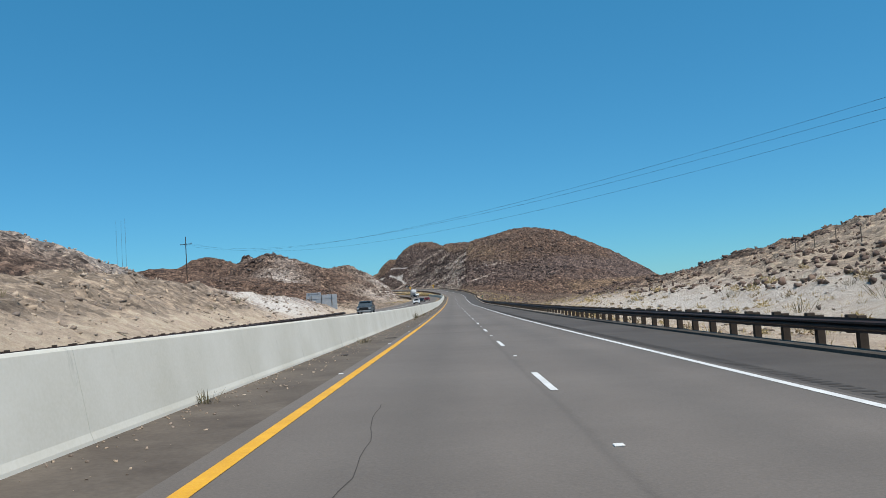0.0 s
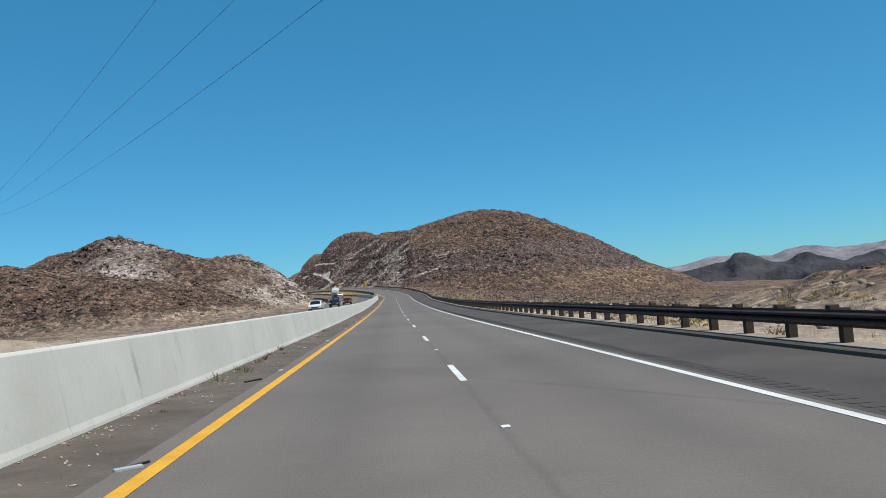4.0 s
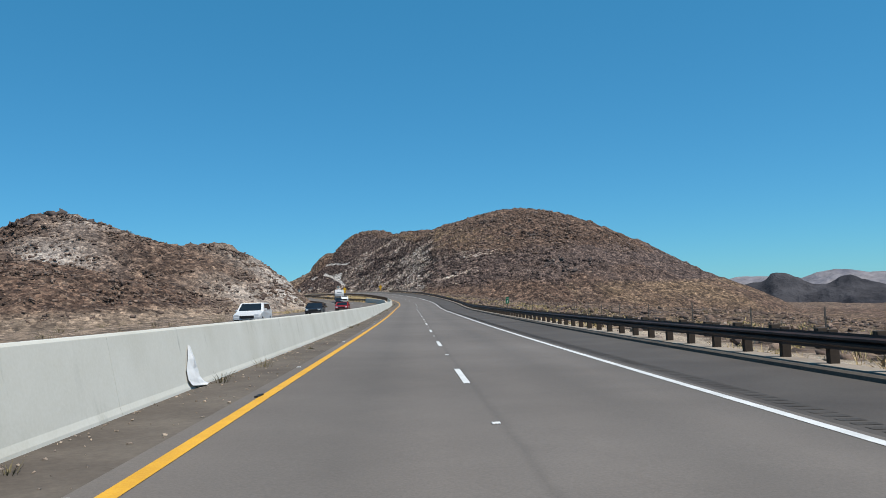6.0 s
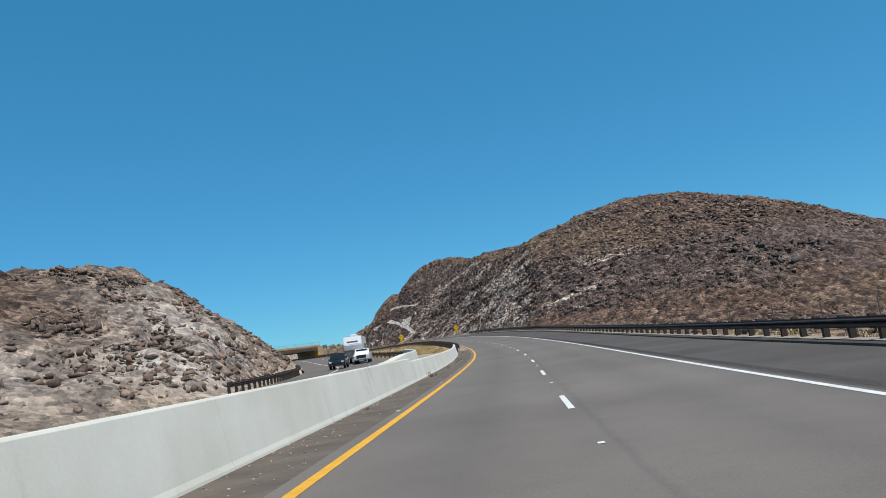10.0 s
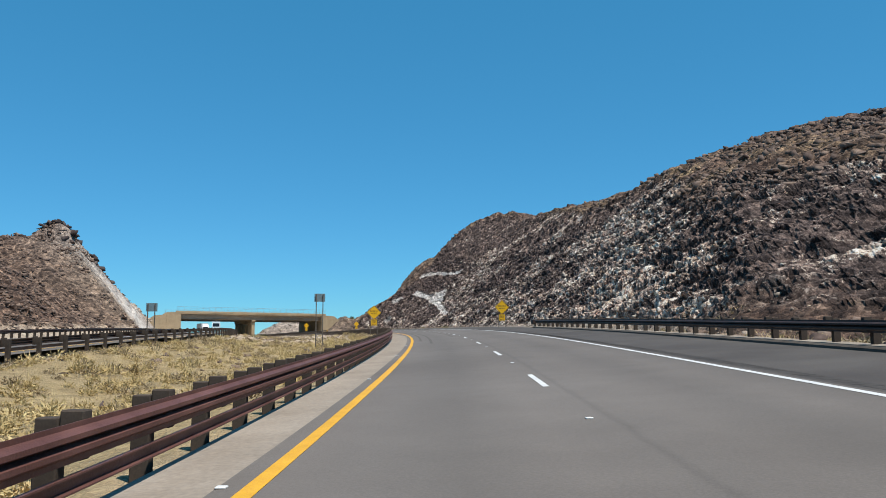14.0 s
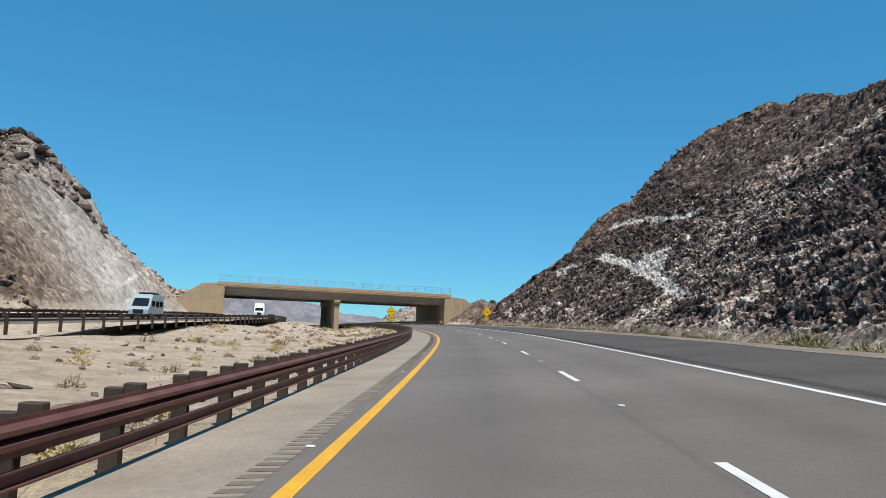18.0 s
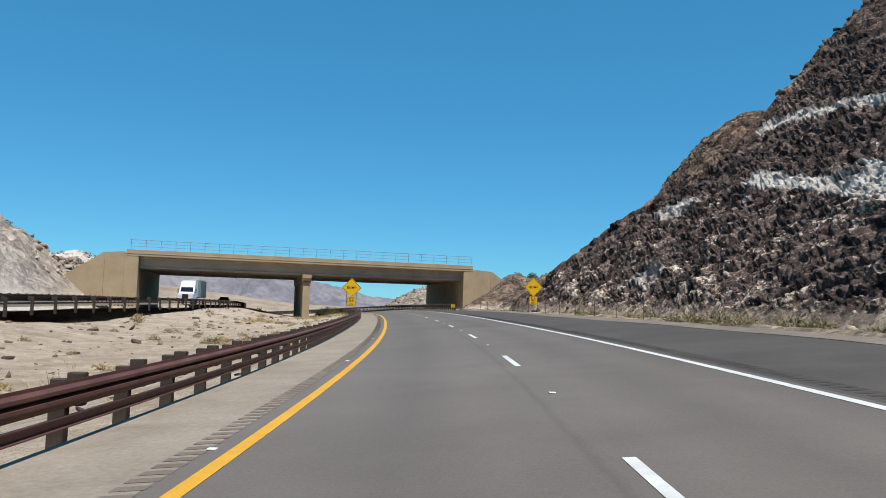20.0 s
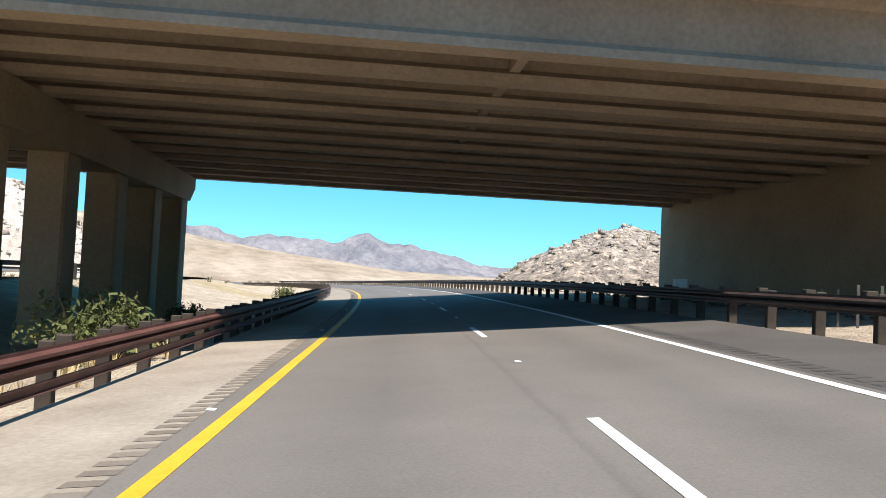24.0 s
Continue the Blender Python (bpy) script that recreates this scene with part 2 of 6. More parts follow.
def pl(table, s):
    """A table read off at s, with rounded corners."""
    xs, ys = zip(*table)
    return (np.interp(np.asarray(s) - 9.0, xs, ys) + 2 * np.interp(s, xs, ys) + np.interp(np.asarray(s) + 9.0, xs, ys)) / 4


OPP = ((-200, -6.6), (330, -6.6), (365, -7.6), (400, -11.0), (418, -14.2), (431, -17.0), (462, -21.5), (489, -24.4), (560, -28.1), (600, -30.6), (640, -30.0), (680, -28.5), (740, -25.5), (800, -24.0), (1300, -25.0))
OPP_W = 11.6   # OPP: offset of the other carriageway's median edge line; OPP_W: its width
RISE = ((-200, 0.0), (322, 0.0), (345, 0.25), (398, 0.3), (430, 0.4), (470, 0.5), (570, 0.75), (640, 1.2), (700, 1.55), (1300, 1.55))   # how much higher it lies


def lifted(s, lat):
    """How far the ground has climbed from the driving side to the other carriageway."""
    w = np.clip((-5.0 - lat) / np.maximum(-5.0 - (pl(OPP, s) + 1.4), 0.4), 0, 1)
    return pl(RISE, s) * w * w * (3 - 2 * w)


def spot(s, lat, dz=0.0):
    """World place at chainage s, offset lat to the right of the driving line, dz over the road's plane."""
    s, lat = np.broadcast_arrays(np.asarray(s, float), np.asarray(lat, float))
    c = np.stack([np.interp(s, S_ALL, _c[:, k]) for k in range(3)], -1)
    t = np.stack([np.interp(s, S_ALL, _tan[:, k]) for k in range(2)], -1)
    t /= np.linalg.norm(t, axis=-1)[..., None]
    out = c.copy()
    out[..., 0] += lat * t[..., 1]
    out[..., 1] -= lat * t[..., 0]
    out[..., 2] += np.clip(lat, -12, 12) * np.tan(np.radians(pl(BANK, s))) + lifted(s, lat) + dz
    return out


def heading(s):
    """Yaw in degrees of the road at chainage s."""
    tx, ty = np.interp(s, S_ALL, _tan[:, 0]), np.interp(s, S_ALL, _tan[:, 1])
    return math.degrees(math.atan2(-tx, ty))


def dash_lat(s):
    return pl(LINE, s)


# ---- building helpers ----
def mesh_of(name, verts, faces, mats, smooth=False, slots=None):
    me = bpy.data.meshes.new(name)
    me.from_pydata([tuple(map(float, v)) for v in verts], [], [tuple(map(int, f)) for f in faces])
    for m in mats if isinstance(mats, (list, tuple)) else [mats]:
        me.materials.append(m)
    if smooth:
        me.polygons.foreach_set("use_smooth", [True] * len(me.polygons))
    if slots is not None:
        me.polygons.foreach_set("material_index", slots)
    me.update()
    return me


def thing(name, label, category, m=None, group="", kind=""):
    """An Empty at a thing's base."""
    ob = new(name)
    ob.empty_display_size = 0.2
    if m is not None:
        ob.matrix_world = m
    return tagged(ob, label, category, group, kind)


def part(name, data, parent, label="", m=None, kind=""):
    """One mesh object under a thing or a part."""
    ob = new(name, data)
    ob.parent = parent
    if m is not None:
        ob.matrix_basis = m
    return tagged(ob, label, kind=kind)


def bm_mesh(name, bm, mats, smooth=False):
    me = bpy.data.meshes.new(name)
    bm.to_mesh(me)
    bm.free()
    for m in mats if isinstance(mats, (list, tuple)) else [mats]:
        me.materials.append(m)
    if smooth:
        me.polygons.foreach_set("use_smooth", [True] * len(me.polygons))
    return me


def box_bm(bm, size, at=(0, 0, 0), bevel=0.0, rot=None):
    """Adds a box, bevelled, to a bmesh."""
    m = Matrix.Translation(at) @ (rot.to_4x4() if rot is not None else Matrix()) @ Matrix.Diagonal((*size, 1))
    made = bmesh.ops.create_cube(bm, size=1.0, matrix=m)["verts"]
    if bevel:
        edges = list({e for v in made for e in v.link_edges})
        bmesh.ops.bevel(bm, geom=edges, offset=bevel, segments=1, affect="EDGES")


def box_mesh(name, size, mat, at=(0, 0, 0), bevel=0.0, rot=None):
    bm = bmesh.new()
    box_bm(bm, size, at, bevel, rot)
    return bm_mesh(name, bm, mat)


def tube_bm(bm, a, b, r1, r2=None, seg=8):
    a, b = Vector(a), Vector(b)
    m = Matrix.Translation((a + b) / 2) @ (b - a).to_track_quat("Z", "Y").to_matrix().to_4x4()
    bmesh.ops.create_cone(bm, cap_ends=True, segments=seg, radius1=r1, radius2=r1 if r2 is None else r2, depth=(b - a).length, matrix=m)


def sweep(name, profile, s0, s1, lat, mat, step=3.0, dz=0.0, smooth=False, closed=True, level=False):
    """A solid swept along the road: profile of (lat, z) pairs, about the offset lat (number or function of s)."""
    s = np.linspace(s0, s1, max(2, int(abs(s1 - s0) / step) + 1))
    base = lat(s) if callable(lat) else np.full(len(s), float(lat))
    z0 = dz(s) if callable(dz) else np.full(len(s), float(dz))
    n = len(profile)
    verts = []
    for k, (pl_, pz) in enumerate(profile):
        verts.append(spot(s, base + pl_, z0 + pz))
    verts = np.stack(verts, 1).reshape(-1, 3)
    faces = []
    for i in range(len(s) - 1):
        for k in range(n if closed else n - 1):
            a, b = i * n + k, i * n + (k + 1) % n
            faces.append((a, b, b + n, a + n))
    if closed:
        faces.append(tuple(range(n))[::-1])
        faces.append(tuple(range((len(s) - 1) * n, len(s) * n)))
    return mesh_of(name, verts, faces, mat, smooth)


# ---- terrain ----
def dome(x, y, cx, cy, rx, ry, h, power=1.7, yaw=0.0):
    c, s_ = math.cos(radians(yaw)), math.sin(radians(yaw))
    u, v = (x - cx) * c + (y - cy) * s_, -(x - cx) * s_ + (y - cy) * c
    return h * (1 - np.sqrt((u / rx)**2 + (v / ry)**2)**power)


_lat_table = {}


def fbm(x, y, scale, octaves=4, seed=0):
    """Value noise on arrays, about -1 to 1."""
    total, amp, norm = 0.0, 1.0, 0.0
    for o in range(octaves):
        if (seed, o) not in _lat_table:
            _lat_table[(seed, o)] = np.random.RandomState(1000 + seed * 17 + o).uniform(-1, 1, (128, 128))
        tab = _lat_table[(seed, o)]
        u, v = x / scale * 2**o + 31.7 * o, y / scale * 2**o + 11.3 * o
        i, j = np.floor(u).astype(int), np.floor(v).astype(int)
        fu, fv = u - i, v - j
        fu, fv = fu * fu * (3 - 2 * fu), fv * fv * (3 - 2 * fv)
        g = lambda a, b: tab[a % 128, b % 128]
        total = total + amp * ((g(i, j) * (1 - fu) + g(i + 1, j) * fu) * (1 - fv) + (g(i, j + 1) * (1 - fu) + g(i + 1, j + 1) * fu) * fv)
        norm += amp
        amp *= 0.5
    return total / norm * 1.6


def cells(u, v, seed):
    """Cells of unit size on arrays: a random number, a random tilted plane and the distance to the rim, for each place."""
    rnd = np.random.RandomState(seed)
    jit, val, tilt = rnd.uniform(0.1, 0.9, (64, 64, 2)), rnd.uniform(0, 1, (64, 64)), rnd.uniform(-1, 1, (64, 64, 2))
    iu, iv = np.floor(u).astype(int), np.floor(v).astype(int)
    best, second = np.full(u.shape, 9.0), np.full(u.shape, 9.0)
    value, plane = np.zeros(u.shape), np.zeros(u.shape)
    for a in (-1, 0, 1):
        for c in (-1, 0, 1):
            i, j = (iu + a) % 64, (iv + c) % 64
            du, dv = u - (iu + a + jit[i, j, 0]), v - (iv + c + jit[i, j, 1])
            d = np.abs(du) * 0.6 + np.abs(dv) * 0.6 + 0.5 * np.hypot(du, dv)
            hit = d < best
            second = np.where(hit, best, np.minimum(second, d))
            value = np.where(hit, val[i, j], value)
            plane = np.where(hit, tilt[i, j, 0] * du + tilt[i, j, 1] * dv, plane)
            best = np.where(hit, d, best)
    return value, plane, second - best


# natural hills as domes: centre x, y, radii, height, power of the flank
HILL_RIGHT = (
    (50.8, 611.1, 102.3, 161.1, 47.4, 1.65),
    (4.3, 668.6, 100.4, 129.3, 42.1, 2.13),
    (30.9, 617.6, 96.5, 86.1, 43.2, 1.62),
    (65.7, 529.9, 73.8, 72.9, 19.7, 1.69),
    (-31.1, 708.4, 45.6, 116.9, 47.6, 2.19),
    (-71.5, 741.3, 46.4, 56.7, 24.8, 1.44),
    (-109.2, 740.0, 40.1, 46.1, 13.6, 1.67),
    (-60.9, 711.2, 28.5, 27.2, 34.6, 1.70),
)
HILL_LEFT = (
    (-93.4, 379.0, 61.4, 41.1, 25.3, 1.12),
    (-61.4, 407.6, 34.8, 71.2, 18.3, 1.20),
    (-154.2, 388.6, 81.6, 57.7, 21.6, 1.58),
    (-106.5, 335.7, 61.6, 41.2, 13.2, 1.62),
    (-190.8, 578.7, 75.6, 76.4, 38.8, 1.34),
)
HILL_CRAG = (
    (-182.0, 636.1, 67.8, 69.6, 36.0, 1.67),
    (-215.8, 640.0, 60.0, 70.0, 34.0, 1.60),
    (-181.3, 656.5, 16.0, 28.0, 43.4, 2.4),
)
BANKS = (
    (-84.0, 97.1, 44.9, 88.4, 16.0, 1.80),
    (-35.9, 54.9, 39.9, 94.9, 3.9, 2.00),
    (64.4, 54.4, 65.7, 100.7, 9.7, 1.84),
    (27.7, 38.4, 28.4, 107.3, 4.7, 2.00),
)
TOE_R = ((-150, 14.01), (100, 15.77), (250, 22.23), (400, 20.00), (470, 18.77), (520, 19.03), (560, 19.28), (610, 23.22), (660, 21.95), (690, 11.8), (708, 11.4), (728, 12.2), (738, 18.0), (760, 20.0))
SLOPE_R = ((-150, 0.38), (100, 0.30), (250, 0.25), (400, 0.60), (470, 1.05), (520, 1.14), (560, 0.96), (610, 1.08), (660, 1.09), (690, 1.25), (708, 0.95), (722, 0.75), (750, 0.95))
TOE_L = ((-150, 3.00), (100, 3.02), (300, 3.00), (380, 4.25), (430, -2.00), (560, 4.2), (640, 9.0), (700, 13.0), (760, 4.0))
SLOPE_L = ((-150, 0.50), (100, 0.49), (300, 0.60), (380, 1.10), (430, 0.81), (560, 1.40), (640, 0.99), (700, 1.36), (760, 1.00))
BEYOND = (
    (-170.8, 862.0, 34.0, 46.0, 19.0, 1.50),
    (-300.8, 800.0, 40.0, 60.0, 24.0, 1.40),
    (-182.8, 702.0, 30.0, 34.0, 13.5, 1.60),
)


def hills(x, y):
    total = 0.0
    for cx, cy, rx, ry, h, power in HILL_RIGHT + HILL_LEFT + HILL_CRAG + BANKS + BEYOND:
        z = h * (1 - (((x - cx) / rx)**2 + ((y - cy) / ry)**2 + 1e-6)**(power / 2))
        total = total + np.exp(np.clip(z, -60, 80))
    return np.log(total + 1e-30)


def cut_limit(s, lat):
    """Height over the road's plane to which the ground is cut back beside the carriageways."""
    up_r = np.maximum(lat - pl(TOE_R, s), 0) * pl(SLOPE_R, s)
    up_l = np.maximum(pl(OPP, s) - OPP_W - pl(TOE_L, s) - lat, 0) * pl(SLOPE_L, s)
    return np.where(lat > 0, up_r, up_l)


GROUND_LAT = ((-300, -6), (-60, -2.0), (-30, -0.6), (-14, -0.14), (14, -0.14), (22, -0.7), (40, -2.5), (90, -6), (300, -14))


def median_dip(s, lat):
    """The median lies a little lower between the two carriageways."""
    a, b = pl(OPP, s) + 3.4, pl(LINE, s) - 7.2
    w = np.clip((lat - a) * (b - lat) / np.maximum((b - a)**2 / 4, 1.0), 0, 1)
    return np.where((b - a) > 2.5, 0.7 * w, 0.0)


def ground(s, lat, parts=False):
    """Ground height over the road's plane; with parts also how far each point lies on a cut face."""
    p = spot(s, lat)
    x, y, zr = p[..., 0], p[..., 1], p[..., 2]
    nat = hills(x, y) - zr
    base = pl(GROUND_LAT, lat) - 3.5 * np.clip((lat - 70) / 60, 0, 1)
    limit = cut_limit(s, lat)
    cut = limit + np.where(np.abs(lat) < 30, base, np.maximum(base, -2.5))
    hill = np.clip((nat - base) / 5, 0, 1)
    lumps = fbm(x, y, 17, 4, 1)
    rough = (lumps * 0.8 + np.abs(fbm(x, y, 5.0, 3, 2)) * 1.1 - 0.4) * hill
    far = np.clip((np.abs(lat) - 14) / 25, 0, 1)
    z = np.maximum(nat + rough, base + (lumps * 0.5 + fbm(x, y, 60, 3, 6) * 1.5) * far)
    face = np.clip((z - cut) / 1.5, 0, 1) * np.clip(limit / 2, 0, 1)
    ledges = np.abs(fbm(x + 0.6 * y, p[..., 2] * 0 + lat * 2.2, 6, 3, 3)) * 0.8 + np.abs(fbm(x, y, 2.4, 3, 4)) * 0.4 - 0.4
    cut = cut + ledges * np.clip(limit / 3, 0, 1)
    out = np.minimum(z, cut) - median_dip(s, lat)
    flat = (np.abs(lat) > 9) * np.clip(1 - limit, 0, 1)
    out = out + flat * fbm(x, y, 3.0, 2, 5) * 0.10
    return (out, face, hill) if parts else out


def ground_z(s, lat):
    return float(spot(s, lat)[2] + ground(np.asarray(float(s)), np.asarray(float(lat))))

# offsets of barrier and guardrails along the road
BAR = lambda s: pl(((-150, -4.05), (50, -4.1), (165, -3.75), (313, -4.15), (345, -4.3), (402, -3.45)), s)
LAT_R = lambda s: pl(((-150, 8.3), (60, 8.35), (120, 8.1), (165, 7.65), (205, 7.8), (290, 8.7), (330, 9.5), (416, 10.5), (450, 10.2), (500, 10.6), (560, 9.6), (650, 7.4), (700, 7.3), (740, 7.3), (1300, 7.6)), s)
LAT_M = lambda s: pl(((385, -3.6), (396, -3.2), (408, -2.95), (440, -3.1), (496, -3.3), (526, -3.4), (650, -4.4), (705, -3.8), (742, -4.5), (1300, -4.8)), s)


def rocky(name, brown, tan_, grey, island=True, scale=1.0):
    """Rock whose pieces differ in colour, stained and grained."""
    m = Nodes(name, 0.95, 0.0, 0.15)
    co = m.coords()
    big, mid, fine = m.noise(co, 0.12 * scale, 4), m.noise(co, 0.9 * scale, 5, 0.7), m.noise(co, 7.0 * scale, 4, 0.7)
    base = m.ramp(mid, [(0.25, brown), (0.5, tuple(0.6 * a + 0.4 * b for a, b in zip(brown, tan_))), (0.78, tan_)])
    base = m.mix(m.ramp(big, [(0.45, (0, 0, 0)), (0.7, (0.7, 0.7, 0.7))]), base, grey)
    if island:
        geo = m.n("NewGeometry")
        base = m.mix(0.75, base, m.ramp(geo.outputs["Random Per Island"], [(0.0, (0.25, 0.24, 0.25)), (0.5, (0.5, 0.49, 0.48)), (0.85, (0.75, 0.72, 0.66)), (1.0, (0.9, 0.86, 0.8))]), "OVERLAY")
    base = m.mix(0.5, base, m.ramp(fine, [(0.3, (0.3, 0.3, 0.3)), (0.7, (0.7, 0.7, 0.7))]), "OVERLAY")
    m.colour(base)
    return m.bump(fine, 0.7, 0.06).mat


def ground_material():
    """Stony desert: brown varnished stones, pale sand, dark cut rock with white flecks, chalk and straw, by masks."""
    m = Nodes("desert ground", 0.95, 0.0, 0.15)
    co = m.coords()
    big, mid, fine, grit = m.noise(co, 0.07, 4), m.noise(co, 0.55, 6, 0.7), m.noise(co, 3.5, 5, 0.75), m.noise(co, 18.0, 3, 0.7)
    brown = m.ramp(mid, [(0.25, (0.058, 0.035, 0.027)), (0.5, (0.138, 0.091, 0.070)), (0.75, (0.30, 0.218, 0.165))])
    sand = m.ramp(mid, [(0.3, (0.46, 0.365, 0.27)), (0.7, (0.66, 0.545, 0.425))])
    sand = m.mix(m.ramp(fine, [(0.6, (0, 0, 0)), (0.72, (0.6, 0.6, 0.6))]), sand, (0.22, 0.16, 0.115))
    dark = m.ramp(fine, [(0.3, (0.044, 0.032, 0.031)), (0.52, (0.124, 0.092, 0.083)), (0.72, (0.285, 0.218, 0.188))])
    chalk = m.ramp(fine, [(0.25, (0.45, 0.40, 0.36)), (0.65, (0.85, 0.80, 0.74))])
    varnish = m.ramp(m.noise(co, 0.045, 7, 0.72), [(0.52, (0, 0, 0)), (0.60, (0.8, 0.8, 0.8))])
    brown = m.mix(varnish, brown, m.ramp(fine, [(0.3, (0.040, 0.026, 0.021)), (0.7, (0.13, 0.086, 0.066))]))

    def mask(name):
        node = m.n("Attribute")
        node.attribute_name = name
        return node.outputs["Fac"]

    broken = m.ramp(fine, [(0.28, (0.17, 0.127, 0.106)), (0.43, (0.45, 0.362, 0.305)), (0.62, (0.82, 0.715, 0.62))])
    patchy = m.math("ADD", m.noise(co, 2.3, 7, 0.78, 0.4), m.math("MULTIPLY", m.math("SUBTRACT", mask("pale"), 0.5), 0.36))
    face = m.mix(m.ramp(patchy, [(0.51, (0, 0, 0)), (0.56, (0.95, 0.95, 0.95))]), dark, broken)
    straw = m.ramp(fine, [(0.3, (0.34, 0.25, 0.12)), (0.7, (0.56, 0.43, 0.23))])
    col = m.mix(mask("sand"), brown, sand)
    col = m.mix(mask("straw"), col, straw)
    col = m.mix(mask("face"), col, face)
    edge = m.math("MULTIPLY", mask("chalk"), m.ramp(mid, [(0.3, (0.2, 0.2, 0.2)), (0.45, (1, 1, 1))]))
    col = m.mix(edge, col, chalk)
    warp = m.mix(0.12, co, m.n("TexNoise", Scale=3.0).outputs["Color"])
    stony = m.math("MULTIPLY", m.math("SUBTRACT", 1.0, m.math("MULTIPLY", mask("sand"), 0.8)), m.math("SUBTRACT", 1.0, m.math("MULTIPLY", mask("chalk"), 0.75)))
    heights = []
    for scale, share in ((0.62, 0.55), (1.35, 0.75), (3.1, 0.6)):
        cell = m.n("TexVoronoi", Scale=scale)
        m.l(warp, cell.inputs["Vector"])
        grey = m.n("RGBToBW")
        m.l(cell.outputs["Color"], grey.inputs["Color"])
        tone = m.ramp(grey.outputs["Val"], [(0.15, (0.10, 0.10, 0.11)), (0.5, (0.48, 0.475, 0.47)), (0.85, (0.86, 0.84, 0.80))])
        col = m.mix(m.math("MULTIPLY", stony, share), col, tone, "OVERLAY")
        heights.append(m.math("MULTIPLY", m.math("SUBTRACT", 1.0, cell.outputs["Distance"]), 1.0 / scale))
    col = m.mix(0.5, col, m.ramp(grit, [(0.25, (0.2, 0.2, 0.2)), (0.75, (0.8, 0.8, 0.8))]), "OVERLAY")
    m.colour(col)
    stones = m.math("MULTIPLY", m.math("ADD", m.math("ADD", heights[0], heights[1]), heights[2]), m.math("MULTIPLY", stony, 0.55))
    h = m.math("ADD", stones, m.math("ADD", m.math("MULTIPLY", fine, 0.35), m.math("MULTIPLY", grit, 0.08)))
    return m.bump(h, 1.0, 0.75).mat


M_GROUND = ground_material()
M_STONES = rocky("brown boulders", (0.078, 0.053, 0.045), (0.33, 0.248, 0.198), (0.125, 0.096, 0.09))
M_DARKSTONES = rocky("dark cut rock", (0.03, 0.023, 0.024), (0.14, 0.105, 0.095), (0.24, 0.215, 0.20))
M_PALESTONES = rocky("pale stones", (0.25, 0.19, 0.14), (0.5, 0.43, 0.36), (0.45, 0.40, 0.36))
M_GRASS = grained("dry grass", (0.46, 0.33, 0.145), (0.68, 0.53, 0.28), 0.4, 0.9, fine=3.0, bump=0.0)
M_STRAWBUSH = grained("pale yellow bush", (0.42, 0.305, 0.125), (0.68, 0.53, 0.265), 0.35, 0.9, fine=2.2, bump=0.0)
M_TANBUSH = grained("dry tan bush", (0.26, 0.19, 0.105), (0.46, 0.36, 0.22), 0.3, 0.9, fine=2.2, bump=0.0)
M_OLIVE = grained("olive desert bush", (0.14, 0.125, 0.055), (0.30, 0.26, 0.125), 0.4, 0.9, fine=2.2, bump=0.0)
M_SHRUB = grained("grey-green desert shrub", (0.10, 0.085, 0.045), (0.24, 0.20, 0.11), 0.5, 0.95, fine=3.0, bump=0.0)
M_GREEN = grained("green shrub leaves", (0.07, 0.085, 0.025), (0.16, 0.17, 0.05), 0.8, 0.8, fine=4.0, bump=0.0)


# ---- ground ----
def smooth_step(v, a, b):
    t = np.clip((v - a) / (b - a), 0, 1)
    return t * t * (3 - 2 * t)


def near(x, y, cx, cy, r):
    return np.exp(-((x - cx)**2 + (y - cy)**2) / r**2)


PATCH = (426.0, 742.0, 11.8, 66.0)


def inside(s, lat, margin):
    """1 within the stretch of the rock cut that has a mesh of its own, falling to 0 at its rim."""
    a, b, c, d = PATCH
    return np.clip(np.minimum(np.minimum(s - a, b - s), np.minimum(lat - c, d - lat)) / margin, 0, 1)


def dark_part(S, L, face, wob, z, hill):
    """The dark blasted rock: the cut face, and the broken lower flank of the hill where the cut begins."""
    flank = hill * smooth_step(z, 0.6, 1.8) * (1 - smooth_step(z + wob * 4 - (S - 450) * 0.12, 11, 14)) * smooth_step(S + wob * 12, 440, 458) * (1 - smooth_step(S, 500, 530))
    return np.maximum(face * smooth_step(S + wob * 14, 452, 474), flank) * (L > 0) * (1 - smooth_step(S + wob * 6 - z * 0.8, 696, 708))


